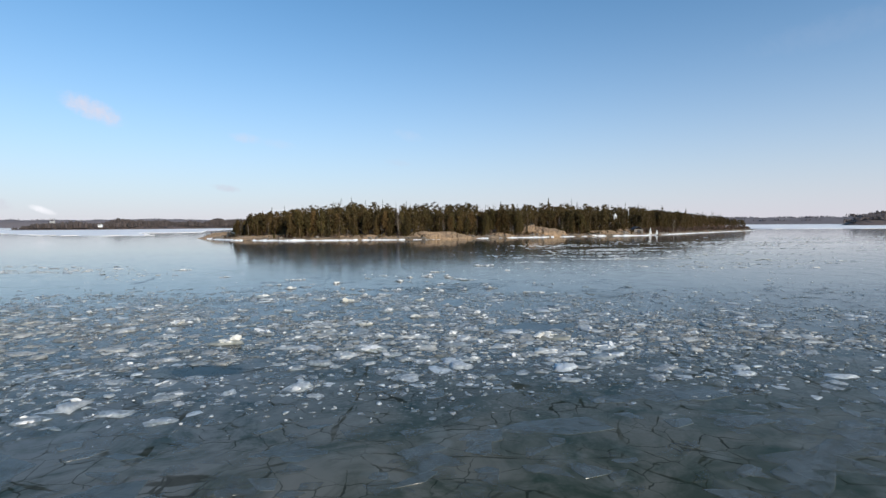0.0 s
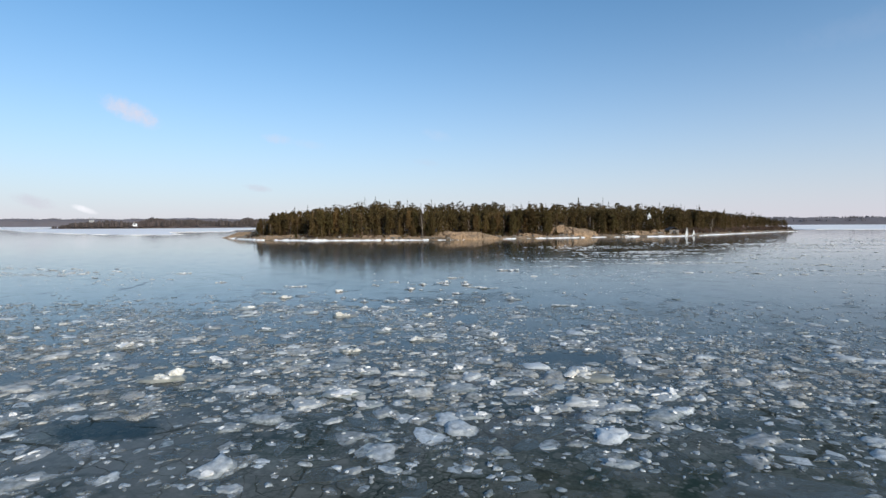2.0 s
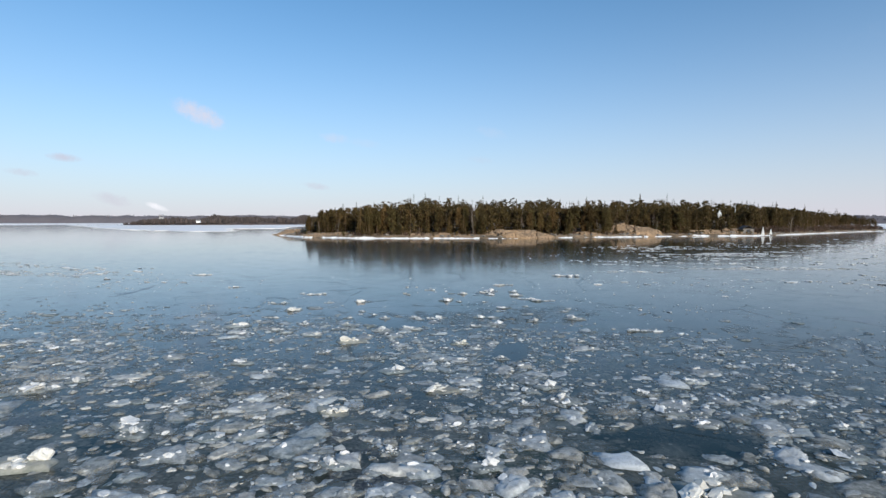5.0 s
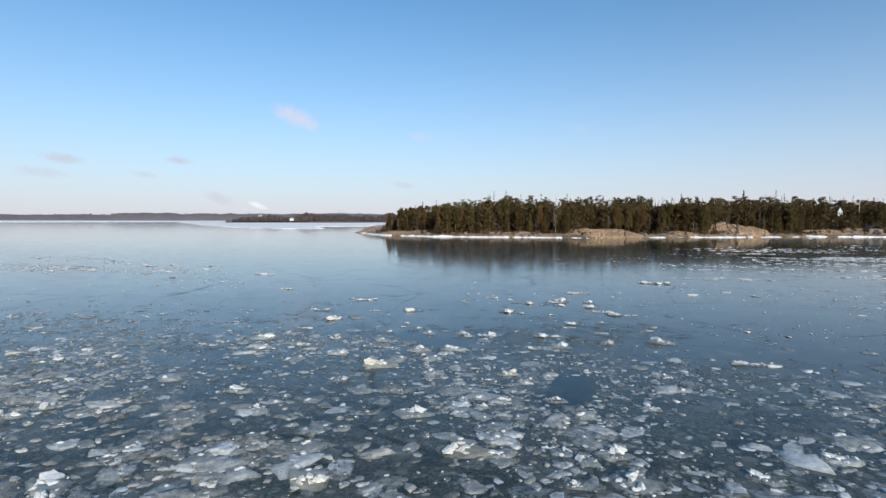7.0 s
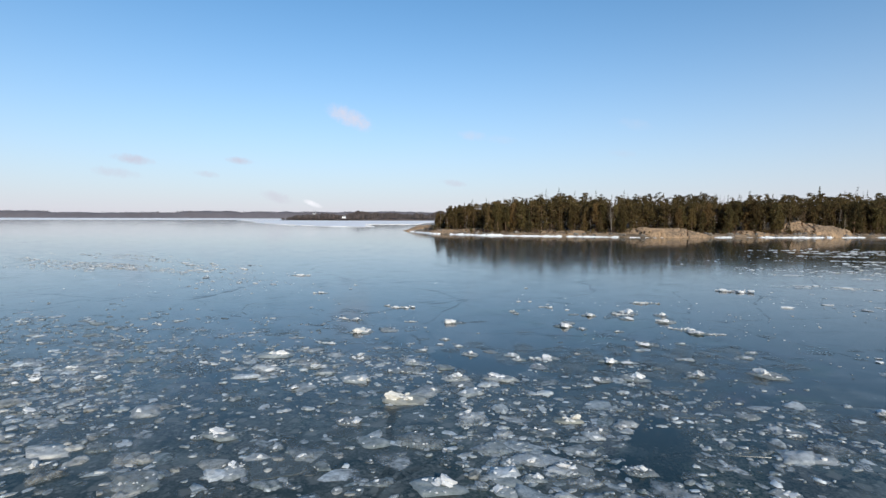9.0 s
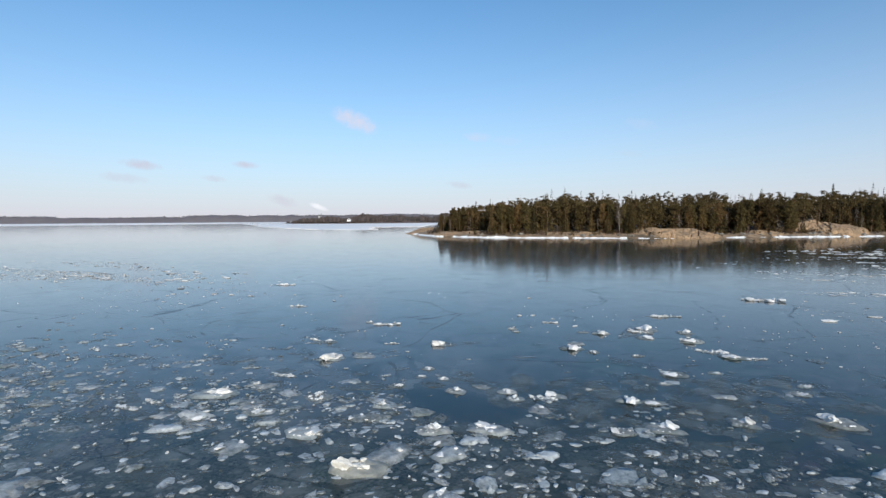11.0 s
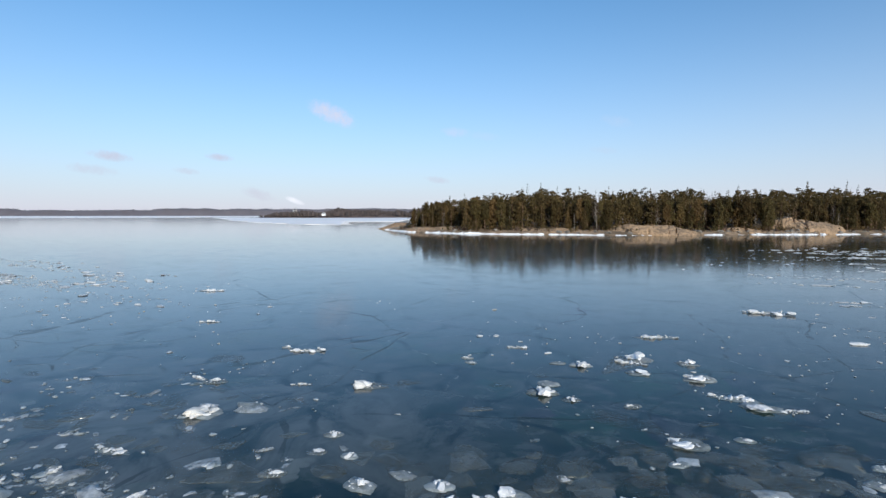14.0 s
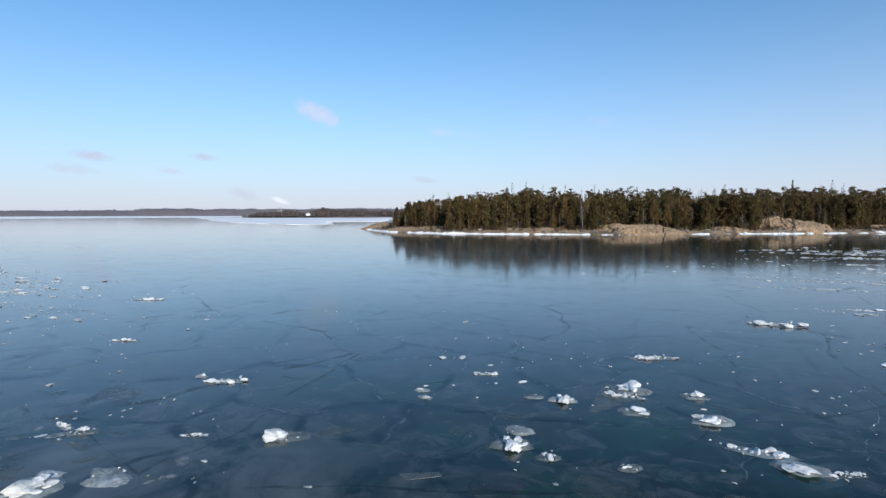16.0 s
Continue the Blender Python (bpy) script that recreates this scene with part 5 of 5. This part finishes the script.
def plate_density(x, y):
    """Where thin plates of young ice have rafted over one another."""
    near = smoothstep(2, 8, y) * (1 - smoothstep(30, 46, y - 0.15 * x))
    east = 0.9 * np.exp(-((x - 6) / 10) ** 2 - ((y - 64) / 5.5) ** 2)
    west = 0.7 * np.exp(-((x + 20) / 9) ** 2 - ((y - 67) / 8) ** 2)
    late = 0.16 * np.exp(-((x - 1) / 11) ** 2 - ((y - 78) / 5) ** 2)
    between = 0.35 * smoothstep(30, 46, y) * (1 - smoothstep(62, 74, y))
    return np.maximum.reduce([near, east, west, late, between]) * closed(x, y) * (0.3 + 0.7 * smoothstep(0.36, 0.58, vnoise(x * 0.11 + 21, y * 0.11 + 4, 3)))

def build_plates():
    """Thin glassy plates of broken young ice, rafted over one another, half seen under water."""
    rng = np.random.RandomState(52)
    pieces, singles = [], 0
    x, y = scatter(rng, 7000, -48, 48, 2, 92, plate_density)
    for a, b in zip(x, y):
        w = min(0.6 + 0.5 * rng.pareto(2.6), 2.8 if b < 40 else 2.2)
        n = 26
        px, py = broken_outline(rng, n, 2.4, (3, 6), 0.95, 0.4)
        tx, ty = rng.uniform(-0.004, 0.004, 2)
        rise = 0.006 + 0.018 * rng.rand()
        top = px * tx * w + py * ty * w + rise
        v, f = rings_to_mesh([np.stack([px * 1.025, py * 1.025, np.full(n, 0.001)], 1), np.stack([px, py, top], 1)], (0, 0, rise))
        v = v * (w, w, 1)
        turn = rng.normal(0.35, 0.5)
        c, s = math.cos(turn), math.sin(turn)
        v = np.stack([v[:, 0] * c - v[:, 1] * s, v[:, 0] * s + v[:, 1] * c, v[:, 2]], 1)
        if abs(a + 1) < 16 and 17 < b < 34 and singles < 290:
            singles += 1
            ob = new("ice_plate", mesh_from("ice_plate", v, f, M_PLATE_ONE))
            ob.location = (a, b, 0.001)
            tagged(ob, "thin glassy grey plate of broken sea ice", "ice plate", "thin ice plates on the sea")
        else:
            pieces.append((v + (a, b, 0.001), f))
    v, f = join(pieces)
    tagged(new("thin_ice_plates", mesh_from("thin_ice_plates", v, f, M_PLATE)), "thin glassy grey plates of broken sheet ice", "ice", kind="stuff")

def floe_shape(seed, kind):
    """kind 0: bare slab; 1: slab with snowy lumps; 2: a scatter of lumps in a row; 3: yellowed lumps."""
    rng = np.random.RandomState(seed)
    label = ("flat grey ice floe frozen into the sheet", "grey ice floe with white snowy lumps on it", "row of small white ice lumps frozen together", "yellowish ice floe with heaped ice blocks", "thick white ice block heaped on a grey floe")[kind]
    root = thing("ice_floe", label, "ice floe", "drifting ice floes")
    n, flat = 22, (0.8, 0.8, 0.35, 0.8, 0.85)[kind]
    x, y = broken_outline(rng, n, 1.3)
    y = y * flat
    tip = rng.uniform(-0.07, 0.07, 2) * (kind != 2)
    rings = []
    for q, z, rough in ((1.12, 0.003, 0.0), (1.02, 0.018, 0.004), (0.95, 0.05, 0.008), (0.7, 0.06, 0.012), (0.35, 0.064, 0.014)):
        jit = 1 + 0.03 * rng.randn(n)
        lift = (x * tip[0] + y * tip[1]) * q * (z > 0.01)
        rings.append(np.stack([x * q * jit, y * q * jit, np.maximum(0.002, (z + rough * rng.randn(n)) * (0.16 if kind == 2 else 1.0) + lift)], 1))
    v, f = rings_to_mesh(rings, (0, 0, 0.06))
    part_mesh("slab", mesh_from("slab", v, f, M_SLABY if kind == 3 else M_SLAB, smooth=True), root)
    count = (0, 9, 20, 10, 7)[kind]
    for i in range(count):
        w = 0.06 + 0.2 * rng.rand() ** 2.2 if kind != 3 else rng.uniform(0.1, 0.26)
        if i == 0 and kind in (1, 3):     # the block that heads the floe
            w = rng.uniform(0.34, 0.5)
        if i < 2 and kind == 4:
            w = (0.58, 0.36)[i]
        h = w * rng.uniform(0.35, 0.7) * (1.15 if kind == 3 else 1.0)
        a, q = rng.rand() * 6.283, rng.rand() ** 0.6 * 0.36
        lv, lf = lump(rng, w * 1.15, h, 3 if w > 0.33 else 2, 8, 0.5)
        at = (q * math.cos(a), q * flat * math.sin(a), 0.045 + h * 0.25) if kind != 2 else (-0.45 + 0.9 * (i + rng.rand()) / count, rng.normal(0, 0.07), 0.01 + h * 0.2)
        part_mesh("lump", mesh_from("lump", lv + at, lf, M_LUMPY if kind == 3 else M_LUMP), root, "yellowish ice block" if kind == 3 else "white snowy lump")
    for i in range(5 if kind in (0, 1) else 0):
        a = rng.rand() * 6.283
        lv, lf = lump(rng, rng.uniform(0.05, 0.12), 0.05)
        part_mesh("lump", mesh_from("lump", lv + (0.36 * math.cos(a), 0.36 * flat * math.sin(a), 0.06), lf, M_LUMP), root, "white snowy lump")
    return root

# floes by their place: x, y, width, kind
FLOES_A = [(-14.8, 76.6, 1.9, 4), (-19.7, 70.7, 2.0, 4), (-18.3, 72.0, 1.7, 0), (-6.5, 78.9, 1.8, 4), (-5.1, 78.3, 1.0, 1), (-6.5, 80.2, 1.3, 0), (-2.6, 86.8, 2.1, 4), (-2.3, 83.9, 1.3, 4), (-5.4, 84.4, 1.5, 4), (-1.3, 93.5, 2.9, 2), (7.6, 106.7, 4.6, 2), (0.7, 83.9, 1.6, 4), (1.9, 81.2, 2.2, 2), (3.1, 80.3, 1.7, 4)]
FLOES_B = [(-2.4, 78.4, 0.9, 1), (-9.8, 87.0, 1.6, 2), (-22.0, 81.3, 2.6, 2), (-23.8, 81.5, 0.8, 1), (-11.5, 82.5, 0.8, 1), (-12.0, 83.4, 0.8, 1), (-34.8, 86.0, 2.0, 2), (-48.1, 99.6, 3.2, 2), (-18.2, 75.5, 1.3, 2), (4.3, 80.3, 1.5, 2), (0.2, 86.8, 1.3, 1), (-6.7, 84.3, 1.0, 0), (-23.9, 74.4, 1.4, 2)]
FLOES_C = [(-12.1, 62.9, 1.6, 0), (-10.5, 64.4, 1.3, 0), (-9.1, 62.7, 1.6, 1), (-6.9, 63.7, 2.0, 1), (-0.6, 66.5, 1.7, 1), (0.6, 69.1, 0.8, 0), (2.4, 68.4, 1.4, 1), (-10.2, 67.7, 1.3, 1), (-7.8, 68.6, 1.1, 1), (-5.9, 68.3, 1.6, 2), (-15.9, 64.2, 1.6, 1), (-20.3, 64.7, 1.0, 1), (-17.3, 61.4, 1.3, 1), (-13.8, 60.4, 1.9, 1), (-12.5, 64.4, 1.1, 1), (-20.0, 66.5, 1.6, 2), (-23.2, 59.6, 1.7, 2), (-22.9, 60.7, 1.4, 2), (-20.9, 62.6, 2.3, 1), (-2.0, 65.5, 1.2, 1), (-13.3, 67.3, 1.0, 1)]
FLOES_D = [(-7.4, 54.9, 2.2, 0), (-8.9, 54.0, 1.5, 0), (-5.4, 51.9, 1.8, 1), (-10.0, 58.6, 2.2, 3), (-10.9, 55.4, 1.4, 1), (-1.7, 54.8, 1.5, 1), (-2.6, 59.2, 1.3, 3), (-14.2, 48.4, 1.8, 0), (-17.9, 49.6, 1.3, 0), (-12.1, 50.3, 1.3, 1), (-3.3, 52.5, 1.0, 1), (-3.7, 54.4, 0.8, 1), (-2.7, 53.7, 0.8, 1), (0.4, 55.6, 1.2, 1), (-14.6, 52.2, 1.7, 1), (-20.8, 62.8, 1.5, 3), (-29.3, 53.9, 2.3, 2), (-6.6, 58.0, 1.3, 1), (6.1, 70.0, 2.0, 1), (0.8, 62.4, 1.1, 1), (4.6, 55.8, 1.0, 1), (-9.5, 51.6, 0.9, 0)]
FLOES_E = [(-2.2, 49.0, 1.9, 3), (-6.4, 45.2, 1.6, 3), (-9.0, 43.8, 1.3, 1), (-14.4, 48.5, 1.7, 0), (3.7, 48.3, 1.9, 1), (7.8, 50.0, 1.4, 1), (10.7, 52.4, 1.6, 1), (3.0, 50.3, 1.4, 1), (2.2, 49.5, 1.1, 1), (-13.9, 44.6, 1.1, 1), (-13.9, 42.3, 2.1, 1), (-21.6, 46.2, 1.3, 1), (-2.8, 85.9, 2.1, 2), (10.8, 65.6, 3.3, 2)]
FLOES_F = [(-4.5, 36.7, 2.2, 4), (-1.7, 36.7, 1.3, 1), (-3.1, 35.0, 1.5, 1), (1.9, 33.8, 1.4, 1), (7.8, 40.0, 2.7, 3), (-15.2, 38.6, 2.6, 3), (-22.5, 45.7, 2.6, 1), (-13.3, 41.6, 1.6, 1), (0.3, 38.0, 1.0, 0), (4.5, 37.5, 1.3, 1), (11.4, 37.6, 1.8, 1), (9.1, 38.2, 1.5, 1), (-12.7, 34.2, 1.3, 0), (-9.5, 36.0, 1.5, 1), (-12.8, 37.3, 1.7, 0), (8.3, 47.5, 1.7, 1)]
FLOES_G = [(-0.3, 74.9, 1.5, 4), (1.8, 76.1, 0.8, 1), (-0.65, 73.0, 0.8, 1), (-9.2, 68.8, 1.0, 0), (-5.4, 68.9, 1.2, 4), (-7.1, 67.7, 1.0, 1), (-4.2, 70.5, 0.7, 1), (-2.1, 69.6, 1.4, 4), (-1.0, 69.7, 1.1, 4), (5.3, 73.7, 1.1, 1), (5.8, 75.2, 0.9, 1), (-11.6, 69.4, 0.8, 1), (-12.9, 69.2, 0.7, 4), (-13.2, 70.8, 0.9, 1)]

def build_floes():
    rng = np.random.RandomState(61)
    shapes = {0: [floe_shape(10 + i, 0) for i in range(3)], 1: [floe_shape(20 + i, 1) for i in range(6)], 2: [floe_shape(40 + i, 2) for i in range(4)], 4: [floe_shape(60 + i, 4) for i in range(4)], 3: [floe_shape(50 + i, 3) for i in range(2)]}
    sites = FLOES_A + FLOES_B + FLOES_C + FLOES_D + FLOES_E + FLOES_F + FLOES_G
    x, y = scatter(rng, 420, -48, 48, 26, 78, lambda a, b: rubble_density(a, b) * np.where(b > 60, 0.35, 0.8))
    sites = sites + [(a, b, rng.uniform(0.6, 1.5), 0 if rng.rand() < 0.25 else 2 if rng.rand() < 0.2 else 1) for a, b in zip(x[:150], y[:150])]
    used = set()
    for a, b, w, kind in sites:
        bank, w = shapes[kind], w * 0.86
        proto = bank[rng.randint(len(bank))]
        hz = w * rng.uniform(0.75, 1.1) * (0.75 if kind == 4 else 1.0)
        m = pose(a, b, 0.004, 0, 0, rng.uniform(-28, 28) + (180 if rng.rand() < 0.5 else 0)) @ Matrix.Diagonal((w, w, hz, 1))
        if proto.name not in used:
            used.add(proto.name)
            proto.matrix_basis = m
        else:
            copy_thing(proto, m).matrix_basis = m

build_plates()
build_rubble()
build_floes()
